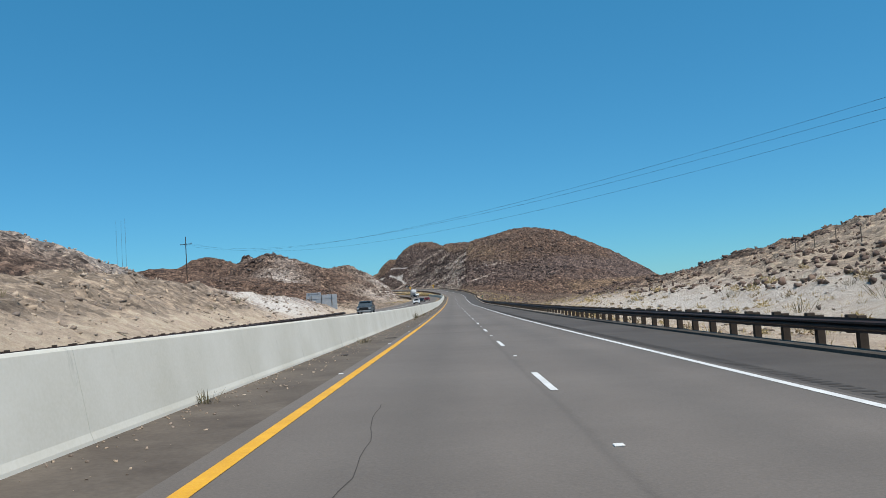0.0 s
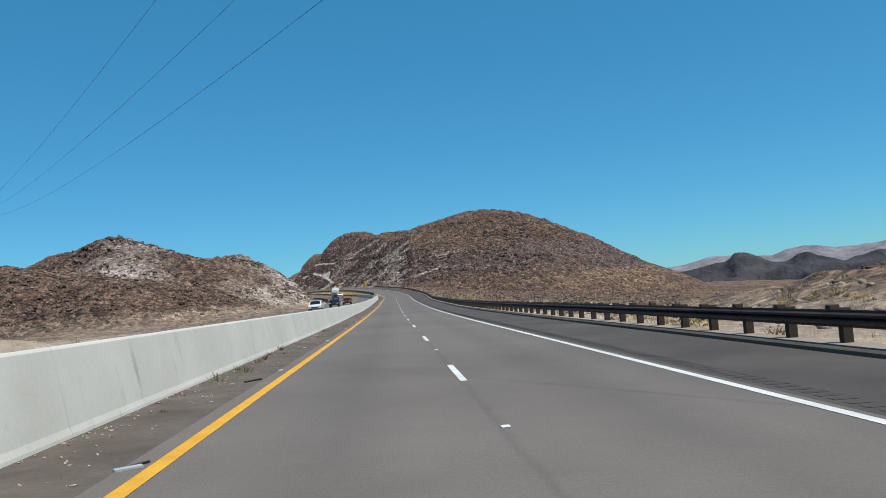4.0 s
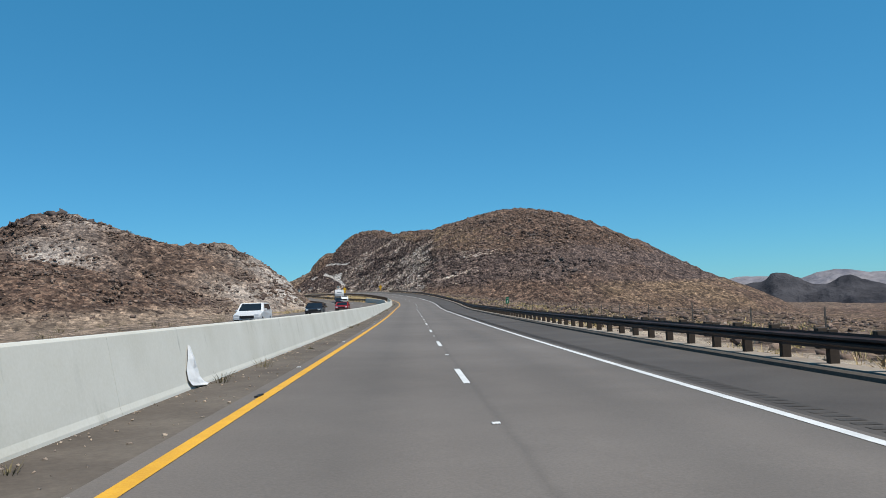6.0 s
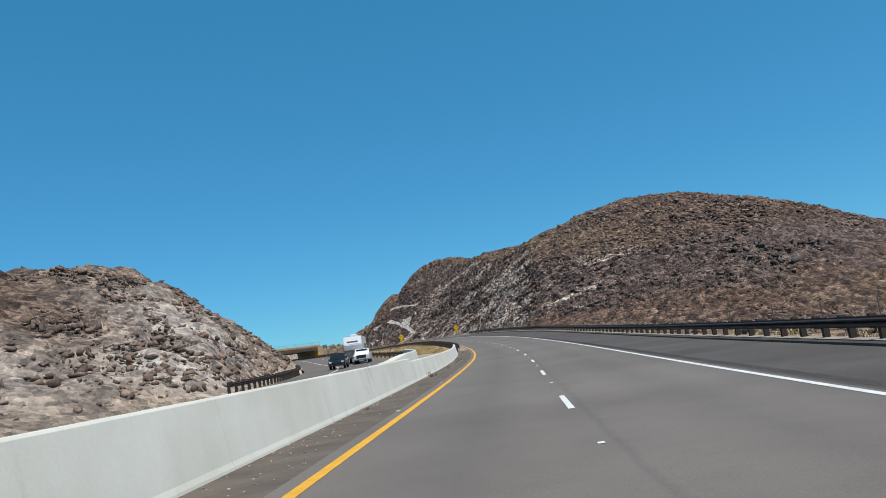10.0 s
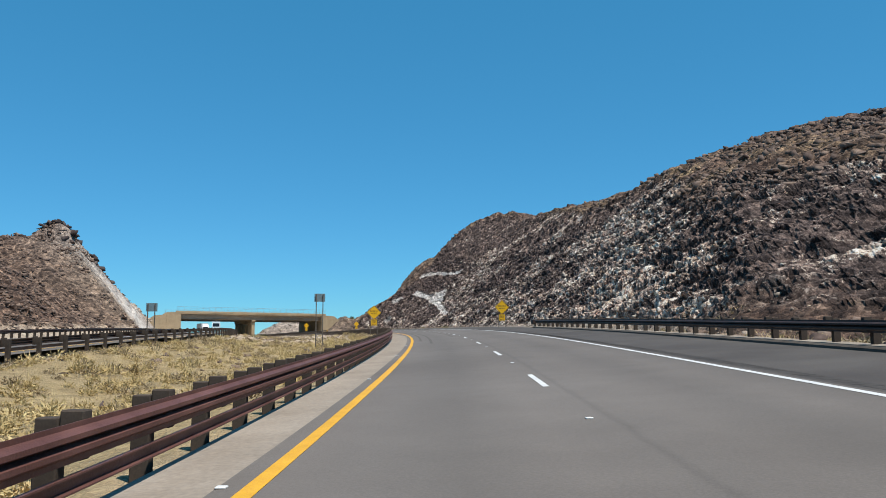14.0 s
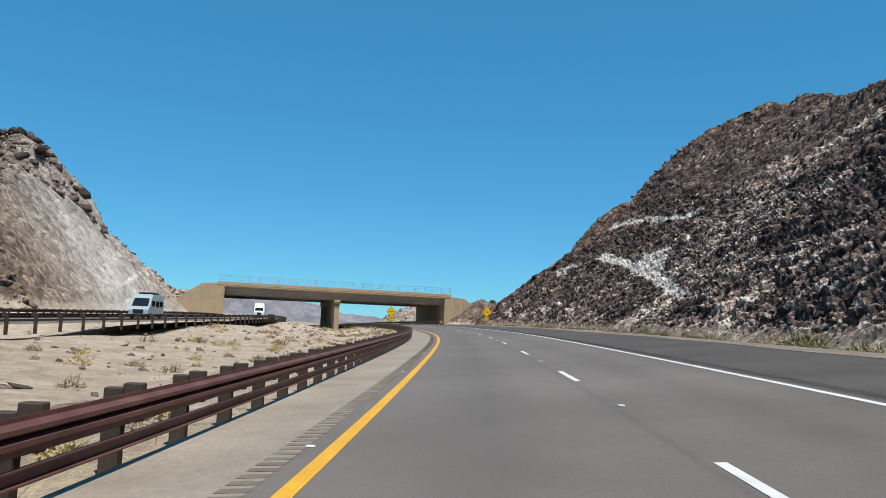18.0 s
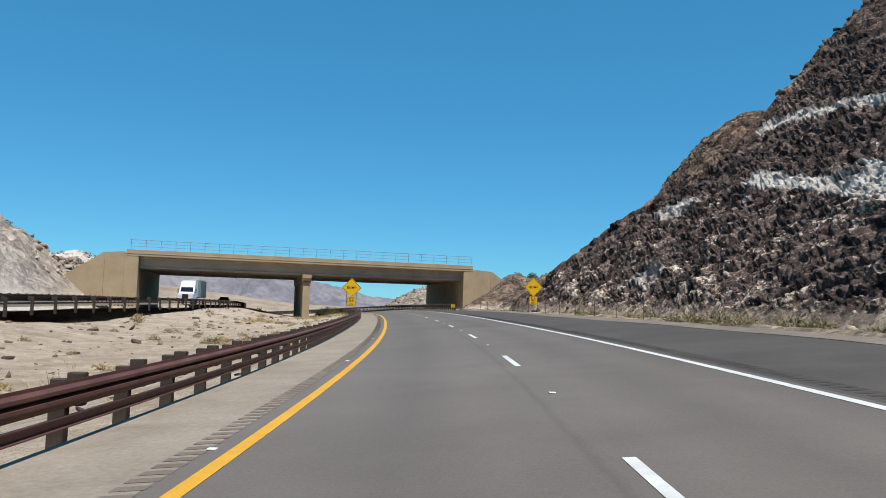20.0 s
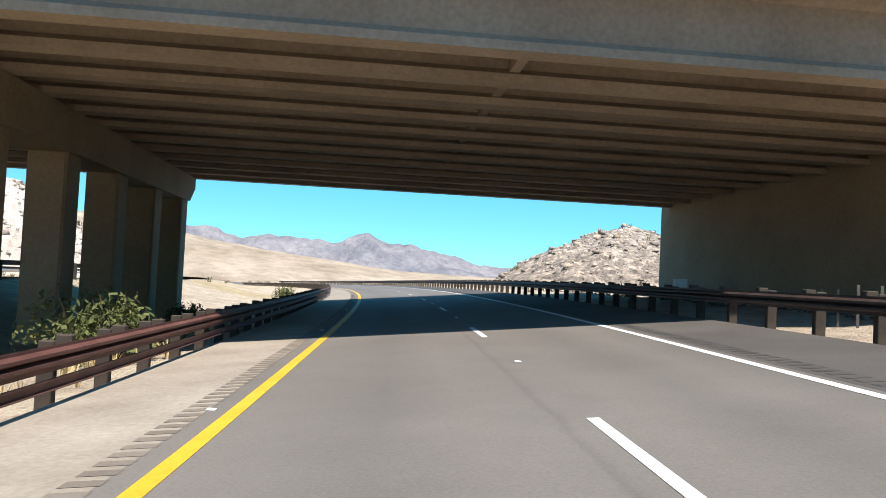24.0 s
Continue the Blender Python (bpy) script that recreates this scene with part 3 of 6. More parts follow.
def build_ground():
    lats = np.concatenate([-np.geomspace(300, 62, 44), np.arange(-60, -8, 1.1), np.arange(-8, 9, 2.0), np.arange(9.5, 64, 0.95), np.geomspace(65, 330, 60)])
    ss = np.concatenate([np.arange(-150, 440, 1.7), np.arange(440, 765, 1.0), np.arange(765, 1180, 3.0)])
    S, L = np.meshgrid(ss, lats, indexing="ij")
    p = spot(S, L)
    z, face, hill = ground(S, L, True)
    x, y = p[..., 0].copy(), p[..., 1].copy()
    p[..., 2] += z - 1.7 * inside(S, L, 3.5)
    v1, pl1, _ = cells(x / 4.5 + y / 9, y / 6.5, 71)
    v2, pl2, _ = cells(x / 1.9, y / 2.4 + x / 5, 72)
    p[..., 2] += ((v1 - 0.5) * 0.9 + pl1 * 0.8 + (v2 - 0.5) * 0.4 + pl2 * 0.4) * hill * smooth_step(z, 2.0, 4.0) * np.where(S < 230, 0.35, 1.0) * np.where(L > 0, 1 - 0.8 * smooth_step(S, 695, 725), 1.0)
    p[0, :, 2] = p[-1, :, 2] = p[:, 0, 2] = p[:, -1, 2] = -60.0
    wob = fbm(x, y, 14, 3, 8)
    dark_cut = dark_part(S, L, face, wob, z, hill)
    pale_bank = np.clip(face * (S < 200) + smooth_step(S, -160, -100) * (S < 190) * np.clip(z, 0, 3) / 3 * (np.abs(L) < 46) * np.where(L > 0, 1 - smooth_step(z, 4.0, 6.5), 1.0), 0, 1)
    sand = np.clip((1 - smooth_step(z, 0.5, 2.4)) * np.where(L > 0, 1 - 0.75 * smooth_step(L, 16, 26), 1.0) + np.where(L < 0, 0.55, 0.75) * pale_bank * (1 - smooth_step(S, 75, 140)) + 0.7 * near(x, y, -42, 357, 11) + 0.3 * near(x, y, -50, 395, 18) + 0.55 * near(x, y, -140, 640, 28), 0, 1) * (1 - 0.55 * smooth_step(np.abs(L) + wob * 10, 55, 95))
    sand = np.clip(sand + smooth_step(S, 715, 745) * np.where(L > 11, 0.3, 0.8), 0, 1) * (1 - 0.65 * smooth_step(pl(OPP, S) - OPP_W - L + wob * 1.5, -1, 4) * smooth_step(S + wob * 12, 165, 215) * (1 - smooth_step(S + wob * 12, 375, 420))) * np.where(L > 12, 1 - 0.85 * smooth_step(S, 120, 200) * (1 - smooth_step(S, 470, 490)), 1.0)
    between = (L < pl(LEFT, S) - 1.4) & (L > pl(OPP, S) + 1.6)
    straw = between * smooth_step(S, 396, 404) * (1 - smooth_step(S + wob * 18, 500, 560)) * 0.9
    straw = straw + 0.12 * (L > 9.5) * (z < 2.0) * smooth_step(S, 190, 260) * (1 - smooth_step(S, 470, 490)) * np.clip(0.5 + wob, 0, 1)
    straw = np.clip(straw + 0.7 * between * smooth_step(S, 715, 735) * np.clip(0.4 + wob, 0, 1), 0, 1)
    chalk = np.clip(0.3 * near(x, y, -46, 398, 12) + 0.55 * near(x, y, -38, 383, 8) + 0.6 * near(x, y, -33.5, 369, 6) + 0.35 * near(x, y, -41, 357, 9) + 0.9 * near(x, y, -152, 660, 22) + 0.35 * near(x, y, -84, 378, 9) + 0.55 * near(x, y, -85, 352, 12)
                    + 0.75 * np.exp(-((L - 19)**2) / 26 - ((S - 62) / 42)**2) + 0.9 * np.exp(-((L + 27)**2) / 20 - ((S - 128) / 16)**2) + 0.4 * np.exp(-((L - 24 - (S - 560) * 0.02)**2) / 20) * smooth_step(S, 480, 500) * (S < 700)
                    + 0.4 * near(x, y, -57, 120, 20) + 0.8 * near(x, y, -28, 112, 7) + 1.4 * near(x, y, -50, 661, 8) + 0.3 * near(x, y, -170, 862, 36) + 0.8 * near(x, y, -300, 800, 40) + 0.15 * near(x, y, -60, 120, 25), 0, 1)
    n, k = len(lats), S.size
    i, j = np.meshgrid(np.arange(len(ss) - 1), np.arange(n - 1), indexing="ij")
    a = (i * n + j).ravel()
    faces = np.stack([a, a + 1, a + n + 1, a + n], 1).tolist()
    verts = p.reshape(-1, 3).tolist()
    # the plain out to the horizon, below the near ground
    g = np.linspace(-4600, 4600, 47)
    far = [(float(u), float(v + 1500), float(-33 + 8 * fbm(np.array(u), np.array(v), 900, 3, 9))) for u in g for v in g]
    faces += [[k + r * 47 + c, k + r * 47 + c + 1, k + (r + 1) * 47 + c + 1, k + (r + 1) * 47 + c][::-1] for r in range(46) for c in range(46)]
    me = mesh_of("ground", verts + far, faces, M_GROUND, True)
    for name, val, rest in (("face", dark_cut, 0.0), ("sand", sand, 0.45), ("chalk", chalk, 0.0), ("straw", straw, 0.0)):
        at = me.attributes.new(name, "FLOAT", "POINT")
        at.data.foreach_set("value", np.concatenate([val.ravel(), np.full(len(far), rest)]).astype(np.float32))
    rough = (hill * (z > 2.5))[:-1, :-1].ravel() < 0.5
    me.polygons.foreach_set("use_smooth", np.concatenate([rough, np.ones(46 * 46, bool)]))
    tagged(new("ground", me), "rocky brown desert ground with blasted cut slopes and pale sandy patches", "ground", kind="structure")


build_ground()


def build_cut():
    """The blasted rock face as angular blocks that follow its slanting beds."""
    ss, lats = np.arange(PATCH[0], PATCH[1] + 0.1, 0.27), np.concatenate([np.arange(PATCH[2], 43, 0.18), np.arange(43, PATCH[3] + 0.1, 0.45)])
    S, L = np.meshgrid(ss, lats, indexing="ij")
    z, face, hill = ground(S, L, True)
    q = spot(S, L)
    wob = fbm(q[..., 0], q[..., 1], 14, 3, 8)
    dark = dark_part(S, L, face, wob, z, hill)
    up = z * 1.35
    c_, s_ = math.cos(radians(28)), math.sin(radians(28))
    u, v = S * c_ - up * s_, S * s_ + up * c_
    bend = fbm(S, up, 9, 3, 18) * 1.3
    va, pa, ra = cells(u / 6.0, (v + bend) / 2.4, 81)
    vb, pb, rb = cells(u / 2.2, (v + bend) / 0.95, 82)
    vc, pc, rc_ = cells(u / 1.0, (v + bend) / 0.5, 83)
    coarse = 1 - 0.6 * smooth_step(S, 600, 660)
    d = ((va - 0.5) * 0.5 + pa * 0.14 + (vb - 0.5) * 0.30 + pb * 0.14) * coarse + (vc - 0.5) * 0.30 + pc * 0.22
    vd, pd, rd = cells(u / 0.62, (v + bend) / 0.36, 84)
    d += (vd - 0.5) * 0.28 + pd * 0.18
    beds = np.abs(2 * ((v + bend * 1.6 + 1.6 * va) / 1.7 % 1.0) - 1)
    d += (beds - 0.5) * (0.22 + 0.3 * vb) * (0.4 + 0.6 * coarse)
    d -= 0.22 * np.clip(1 - rb / 0.16, 0, 1) + 0.25 * np.clip(1 - ra / 0.07, 0, 1)
    steep = np.clip(dark + 0.30 * hill + 0.7 * smooth_step(S, 696, 708), 0, 1) * np.clip(z / 1.2, 0, 1)
    flutes = np.abs(fbm(S * 1.0, up * 0.25, 1.3, 3, 21)) * 0.85
    d = d * (1 - smooth_step(S, 696, 708)) + ((vb - 0.5) * 0.25 + (vc - 0.5) * 0.3 + (vd - 0.5) * 0.3 - flutes) * smooth_step(S, 696, 708)
    d = d * steep * inside(S, L, 2.0)
    p = spot(S, L - d * 0.74)
    p[..., 2] += z + d * 0.67 - 0.9 * (1 - inside(S, L, 2.0)) + 0.05
    cluster = smooth_step(fbm(u * 0.6, v * 1.5, 9, 3, 19), -0.15, 0.5) + 0.9 * smooth_step(S, 470, 500) * np.exp(-np.clip(z - 0.5, 0, 60) / 3.0) + 0.1 * (1 - smooth_step(S, 560, 600)) + 0.5 * near(S, up, 545, 24, 14)
    pale = np.clip(0.12 + 0.38 * cluster - 0.14 * smooth_step(S, 630, 670) - 0.45 * (1 - smooth_step(S + wob * 8, 462, 482)) - 0.16 * smooth_step(S, 640, 680) + 0.25 * (vb - 0.5) + 0.4 * (vc - 0.5) + 0.15 * (va - 0.5) + 0.5 * (vd - 0.5), 0, 1)
    rubble = smooth_step(S, 694, 710)
    pale = np.clip(pale * (1 - rubble) + rubble * smooth_step(vc, 0.5, 0.9) * 0.7, 0, 1)
    straw = np.clip((1 - dark) * hill * (1 - rubble) * smooth_step(S, 470, 520) * (0.05 + 0.3 * fbm(S, L, 8, 3, 20)), 0, 0.3)
    # a white vein that forks on the face, and a thin one higher up
    ru, rv = S - 652 + 1.5 * wob, up - 11.2 + 0.5 * wob
    vein = np.abs(rv - 0.29 * ru) < 0.55 + 0.5 * vc
    blob = (np.abs(ru - 3) < 8) & (rv > 0.29 * ru) & (rv < 0.29 * ru + 5.0 - 0.6 * np.abs(ru - 3) + 1.6 * (vc - 0.5))
    chalk = np.where((vein & (ru > -20) & (ru < 19)) | blob, 0.85 + 0.15 * vb, 0.0)
    chalk = np.maximum(chalk, np.where((np.abs(up - 24.5 - 1.2 * wob) < 0.5 + 0.4 * vb) & (S > 655) & (S < 690), 0.8, 0.0))
    loose = near(S + 0.6 * up, up * 1.3, 674.5, 6.0, 1.9) + near(S, up * 2.2, 677, 30.0, 3.0)   # two pale patches of loose rock
    chalk = np.maximum(chalk, np.where(loose + 0.35 * (vc - 0.5) > 0.5, 0.6, 0.0)) * (dark > 0.3)
    sand = np.clip((1 - smooth_step(z, 0.15, 0.9)) * 0.6 * smooth_step(S, 470, 490) + 0.22 * rubble, 0, 1)
    n = len(lats)
    i, j = np.meshgrid(np.arange(len(ss) - 1), np.arange(n - 1), indexing="ij")
    a = (i * n + j).ravel()
    me = mesh_of("rock_cut", p.reshape(-1, 3).tolist(), np.stack([a, a + 1, a + n + 1, a + n], 1).tolist(), M_GROUND)
    for name, val in (("face", dark), ("pale", pale), ("chalk", chalk), ("sand", sand), ("straw", straw)):
        at = me.attributes.new(name, "FLOAT", "POINT")
        at.data.foreach_set("value", val.ravel().astype(np.float32))
    tagged(new("rock_cut", me), "dark blasted rock face with pale broken streaks beside the highway", "rock face", kind="structure")


build_cut()


def lumps(name, label, mat, places, sizes, seed, flat=0.7, kinds=9, category="rocks"):
    """Many angular stones in one mesh."""
    rnd = np.random.RandomState(seed)
    shapes, tris = [], []
    for _ in range(kinds):
        bm = bmesh.new()
        while len(bm.verts) < 8:
            v = Vector(rnd.normal(0, 1, 3))
            bm.verts.new(Vector([max(-0.72, min(0.72, c)) for c in v.normalized()]) * rnd.uniform(0.85, 1.15))
        hull = bmesh.ops.convex_hull(bm, input=bm.verts)
        bmesh.ops.delete(bm, geom=[g for g in hull["geom_interior"] if isinstance(g, bmesh.types.BMVert)], context="VERTS")
        bmesh.ops.triangulate(bm, faces=bm.faces)
        bm.verts.index_update()
        shapes.append(np.array([v.co for v in bm.verts]))
        tris.append(np.array([[v.index for v in f.verts] for f in bm.faces]))
        bm.free()
    n = len(places)
    all_v, all_f, at = [], [], 0
    for k in range(kinds):
        own = np.arange(k, n, kinds)
        if not len(own):
            continue
        size3 = np.asarray(sizes)[own, None] * rnd.uniform(0.5, 1.5, (len(own), 3)) * (1, 1, flat)
        v = shapes[k][None] * size3[:, None]
        a = rnd.uniform(0, 6.283, len(own))[:, None]
        tip = rnd.uniform(-0.5, 0.5, len(own))[:, None]
        z1 = v[..., 2] * np.cos(tip) + v[..., 0] * np.sin(tip)
        x1 = v[..., 0] * np.cos(tip) - v[..., 2] * np.sin(tip)
        v = np.stack([x1 * np.cos(a) - v[..., 1] * np.sin(a), x1 * np.sin(a) + v[..., 1] * np.cos(a), z1], -1) + np.asarray(places)[own][:, None]
        nv = len(shapes[k])
        all_v.append(v.reshape(-1, 3))
        all_f.append((tris[k][None] + (np.arange(len(own)) * nv)[:, None, None] + at).reshape(-1, 3))
        at += len(own) * nv
    verts, faces = np.concatenate(all_v), np.concatenate(all_f)
    me = bpy.data.meshes.new(name)
    me.vertices.add(len(verts))
    me.vertices.foreach_set("co", verts.ravel())
    me.loops.add(faces.size)
    me.loops.foreach_set("vertex_index", faces.ravel())
    me.polygons.add(len(faces))
    me.polygons.foreach_set("loop_start", np.arange(len(faces)) * 3)
    me.update(calc_edges=True)
    me.materials.append(mat)
    return tagged(new(name, me), label, category, kind="stuff")


def strewn(n, s_range, lat_range, seed, test, sink=0.25, size=(0.3, 1.2), power=3.8):
    """Random places on the ground that pass a test of height, face and hill."""
    rnd = np.random.RandomState(seed)
    S, L = rnd.uniform(*s_range, n), rnd.uniform(*lat_range, n)
    p = spot(S, L)
    z, face, hill = ground(S, L, True)
    ok = test(S, L, z, face, hill, rnd.uniform(0, 1, n), fbm(p[:, 0], p[:, 1], 11, 3, 12))
    p[:, 2] += z
    size_ = size[0] + (size[1] - size[0]) * rnd.uniform(0, 1, n)**power
    p[:, 2] += size_ * sink * 0.2
    return p[ok], size_[ok], S[ok], L[ok]


brown_test = lambda s, l, z, f, h, r, g: (z > np.where(l < 0, 0.2, 1.2)) & (l < np.where(l < 0, pl(OPP, s) - OPP_W - 1.5, 999)) & (f * ((l < 0) * (s > 560) + (l > 0) * (s > 450) * (s < 735)) < 0.4) & (r < 0.7 + 0.6 * g)
for seed, n, sr, lr, size, power in ((21, 46000, (395, 694), (20, 125), (0.2, 0.95), 2.8), (22, 40000, (270, 470), (-100, -24), (0.14, 0.75), 3.0), (23, 30000, (-60, 170), (14, 70), (0.08, 0.55), 2.8),
                                     (24, 12000, (-20, 190), (-75, -20), (0.10, 0.5), 3.8), (25, 26000, (560, 760), (-130, -44), (0.2, 1.05), 3.2), (26, 20000, (200, 470), (11.5, 70), (0.08, 0.7), 3.6), (27, 22000, (690, 790), (12, 50), (0.05, 0.24), 3.0)):
    pts, size_, _, _ = strewn(n, sr, lr, seed, brown_test if seed not in (21, 26, 27) else (lambda s, l, z, f, h, r, g: brown_test(s, l, z, f, h, r, g) & ((z > 13.5) | (s < 442))) if seed == 21 else (lambda s, l, z, f, h, r, g: r < 0.6), size=size, power=power)
    lumps("boulder_scree", "brown weathered boulders strewn over the desert hillside", M_STONES if seed != 24 else M_PALESTONES, pts, size_, seed)
toe_test = lambda s, l, z, f, h, r, g: (z < 2.2) & (l > pl(TOE_R, s) - 1.5) & (r < 0.5 + 0.5 * g)
pts, size_, _, _ = strewn(9000, (470, 700), (12, 26), 31, toe_test, size=(0.08, 0.48), power=3.0)
lumps("cut_rubble", "dark and pale broken rock fallen at the foot of the cut", M_DARKSTONES, pts[::2], size_[::2], 31, 0.95)
lumps("cut_rubble", "pale grey broken rock fallen at the foot of the cut", M_PALESTONES, pts[1::2], size_[1::2] * 0.8, 32, 0.8)
# pale rubble on the hills beyond the overpass
for seed, sr, lr, spot_ in ((38, (800, 1000), (-30, 110), (-170, 862, 34)), (39, (760, 960), (-170, -40), (-300, 800, 40)), (40, (690, 800), (-110, -38), (-182, 702, 26))):
    pts, size_, _, _ = strewn(16000, sr, lr, seed, lambda s, l, z, f, h, r, g: z > 1.5, size=(0.15, 1.1), power=3.0)
    keep = near(pts[:, 0], pts[:, 1], *spot_) > np.random.RandomState(seed).uniform(0.2, 0.9, len(pts))
    lumps("pale_rubble", "pale broken rock on the hill beyond the overpass", M_PALESTONES, pts[keep], size_[keep], seed)
# dark outcrops along the crests
for seed, n, sr, lr, spots_, size in ((35, 5000, (560, 760), (-130, -44), ((-180.5, 656, 11), (-190, 640, 12), (-170, 662, 5)), (0.5, 2.4)), (36, 6000, (290, 470), (-120, -24), ((-93, 379, 10), (-80, 388, 7), (-70, 397, 6), (-104, 372, 9)), (0.4, 1.7)),
                                      (37, 24000, (395, 620), (22, 125), ((22, 462, 8), (16, 446, 7), (34, 455, 7), (52, 472, 9), (66, 473, 7), (48, 515, 10), (62, 560, 9), (30, 545, 7)), (0.3, 1.2))):
    pts, size_, _, _ = strewn(n, sr, lr, seed, lambda s, l, z, f, h, r, g: (z > 3) & (r < 0.9), size=size, power=2.2)
    keep = np.zeros(len(pts))
    for x_, y_, r_ in spots_:
        keep = np.maximum(keep, near(pts[:, 0], pts[:, 1], x_, y_, r_))
    keep = keep > np.random.RandomState(seed).uniform(0.25, 0.95, len(pts))
    lumps("rock_outcrop", "dark angular boulders of an outcrop on the crest", M_DARKSTONES, pts[keep], size_[keep], seed, 0.85)
pts, size_, _, _ = strewn(2600, (400, 735), (-36, -4.6), 33, lambda s, l, z, f, h, r, g: (l < LAT_M(s) - 0.6) & (l > pl(OPP, s) + 2.0), size=(0.06, 0.42), power=3.2)
lumps("median_stones", "dark and pale stones lying in the sandy median", M_STONES, pts, size_, 33)
pts, size_, _, _ = strewn(2600, (-60, 470), (7.6, 24), 34, lambda s, l, z, f, h, r, g: l > LAT_R(s) + 0.4, size=(0.05, 0.4), power=3)
lumps("verge_stones", "stones on the verge behind the guardrail", M_PALESTONES, pts, size_, 34)


def tufts(name, label, mat, places, heights, seed, blades=9, spread=0.3, width=0.03, lean=0.5, category="grass"):
    """Clumps of thin blades or twigs in one mesh."""
    rnd = np.random.RandomState(seed)
    n = len(places)
    m = n * blades
    at = np.repeat(np.asarray(places), blades, 0)
    h = np.repeat(np.asarray(heights), blades) * rnd.uniform(0.5, 1.1, m)
    ang, out = rnd.uniform(0, 6.283, m), rnd.uniform(0, 1, m)**0.7
    foot = at + np.stack([np.cos(ang) * out * spread * h * 0.6, np.sin(ang) * out * spread * h * 0.6, np.full(m, -0.03)], 1)
    ang2 = ang + rnd.uniform(-0.8, 0.8, m)
    tip = foot + np.stack([np.cos(ang2) * h * lean * out, np.sin(ang2) * h * lean * out, h], 1)
    side = np.stack([-np.sin(ang2), np.cos(ang2), np.zeros(m)], 1) * (width * (0.5 + h))[:, None]
    mid = (foot + tip) / 2 + np.stack([np.zeros(m), np.zeros(m), h * 0.08], 1)
    verts = np.stack([foot - side * 0.5, foot + side * 0.5, mid + side * 0.7, mid - side * 0.7, tip], 1).reshape(-1, 3)
    b = np.arange(m)[:, None] * 5
    me = mesh_of(name, verts, [f[:4] for f in (b + [0, 1, 2, 3]).tolist()] + [f for f in (b + [3, 2, 4]).tolist()], mat)
    return tagged(new(name, me), label, category, kind="stuff")


def bushes(name, label, mat, places, radii, seed, leaves=150, tall=0.75):
    """Rounded bushes of many small leaves and twigs, lumpy in outline, in one mesh."""
    rnd = np.random.RandomState(seed)
    n = len(places)
    at, r = np.repeat(np.asarray(places), leaves, 0), np.repeat(np.asarray(radii), leaves)
    way = rnd.normal(0, 1, (n * leaves, 3))
    way[:, 2] = np.abs(way[:, 2])
    way /= np.linalg.norm(way, axis=1)[:, None]
    turn = np.repeat(rnd.uniform(0, 6.28, n), leaves)
    lump = 0.72 + 0.28 * np.sin(3 * np.arctan2(way[:, 1], way[:, 0]) + turn) * np.sin(4 * way[:, 2] + turn)
    c = way * (rnd.uniform(0.1, 1, n * leaves)**0.45 * lump * r)[:, None]
    c[:, 2] = c[:, 2] * tall - 0.03
    long_ = (way + rnd.normal(0, 0.45, c.shape)) * (r * rnd.uniform(0.10, 0.24, len(r)))[:, None]
    side = np.cross(long_, rnd.normal(0, 1, c.shape))
    side *= (0.028 * (0.4 + r) / (np.linalg.norm(side, axis=1) + 1e-9))[:, None]
    v = np.stack([c - side + at, c + side + at, c + long_ + at], 1).reshape(-1, 3)
    me = mesh_of(name, v, (np.arange(n * leaves)[:, None] * 3 + [0, 1, 2]).tolist(), mat)
    return tagged(new(name, me), label, "shrub", kind="stuff")


pts, size_, S_, L_ = strewn(18000, (398, 720), (-38, -4.4), 41, lambda s, l, z, f, h, r, g: (l < LAT_M(s) - 0.5) & (l > pl(OPP, s) + 1.6) & (r < np.clip(1.25 - (s - 450) / 90, 0.05, 1.0) * np.clip(0.75 + 0.7 * g, 0, 1)), size=(0.25, 0.7), power=1.4)
tufts("dry_grass", "yellow dry grass covering the median", M_GRASS, pts, size_ * 0.6, 41, 13, 1.8, 0.010, 1.3)
in_median = lambda s, l: (l < LAT_M(s) - 0.9) & (l > pl(OPP, s) + 2.4)
pts, size_, S_, L_ = strewn(2600, (397, 520), (-30, -4.3), 48, lambda s, l, z, f, h, r, g: in_median(s, l) & (r < np.clip(0.9 - (s - 440) / 110, 0.1, 0.9)), size=(0.25, 0.75), power=1.8)
bushes("straw_bush", "pale yellow rounded bushes among the median grass", M_STRAWBUSH, pts, size_, 48, 150)
pts, size_, S_, L_ = strewn(420, (398, 500), (-26, -4.3), 49, lambda s, l, z, f, h, r, g: in_median(s, l) & (r < 0.7), size=(0.3, 0.8), power=1.6)
bushes("dry_bush", "dry brown bushes among the median grass", M_TANBUSH, pts, size_, 49, 140)
pts, size_, S_, L_ = strewn(1000, (485, 735), (-36, -4.6), 50, lambda s, l, z, f, h, r, g: in_median(s, l) & (r < 0.35 + 0.9 * g), size=(0.3, 1.0), power=1.7)
bushes("straw_bush", "yellow-green bushes scattered over the sandy median", M_STRAWBUSH, pts[::2], size_[::2], 50, 170, 0.65)
bushes("dry_bush", "dry tan bushes scattered over the sandy median", M_TANBUSH, pts[1::2], size_[1::2], 53, 170, 0.65)
pts, size_, S_, L_ = strewn(700, (500, 700), (12.2, 20), 54, lambda s, l, z, f, h, r, g: (z < 1.3) & (l > 12.8) & (r < 0.25 + 0.9 * g), size=(0.3, 1.1), power=2.2)
bushes("olive_bush", "olive bushes along the toe of the rock cut", M_OLIVE, pts[::2], size_[::2], 54, 190)
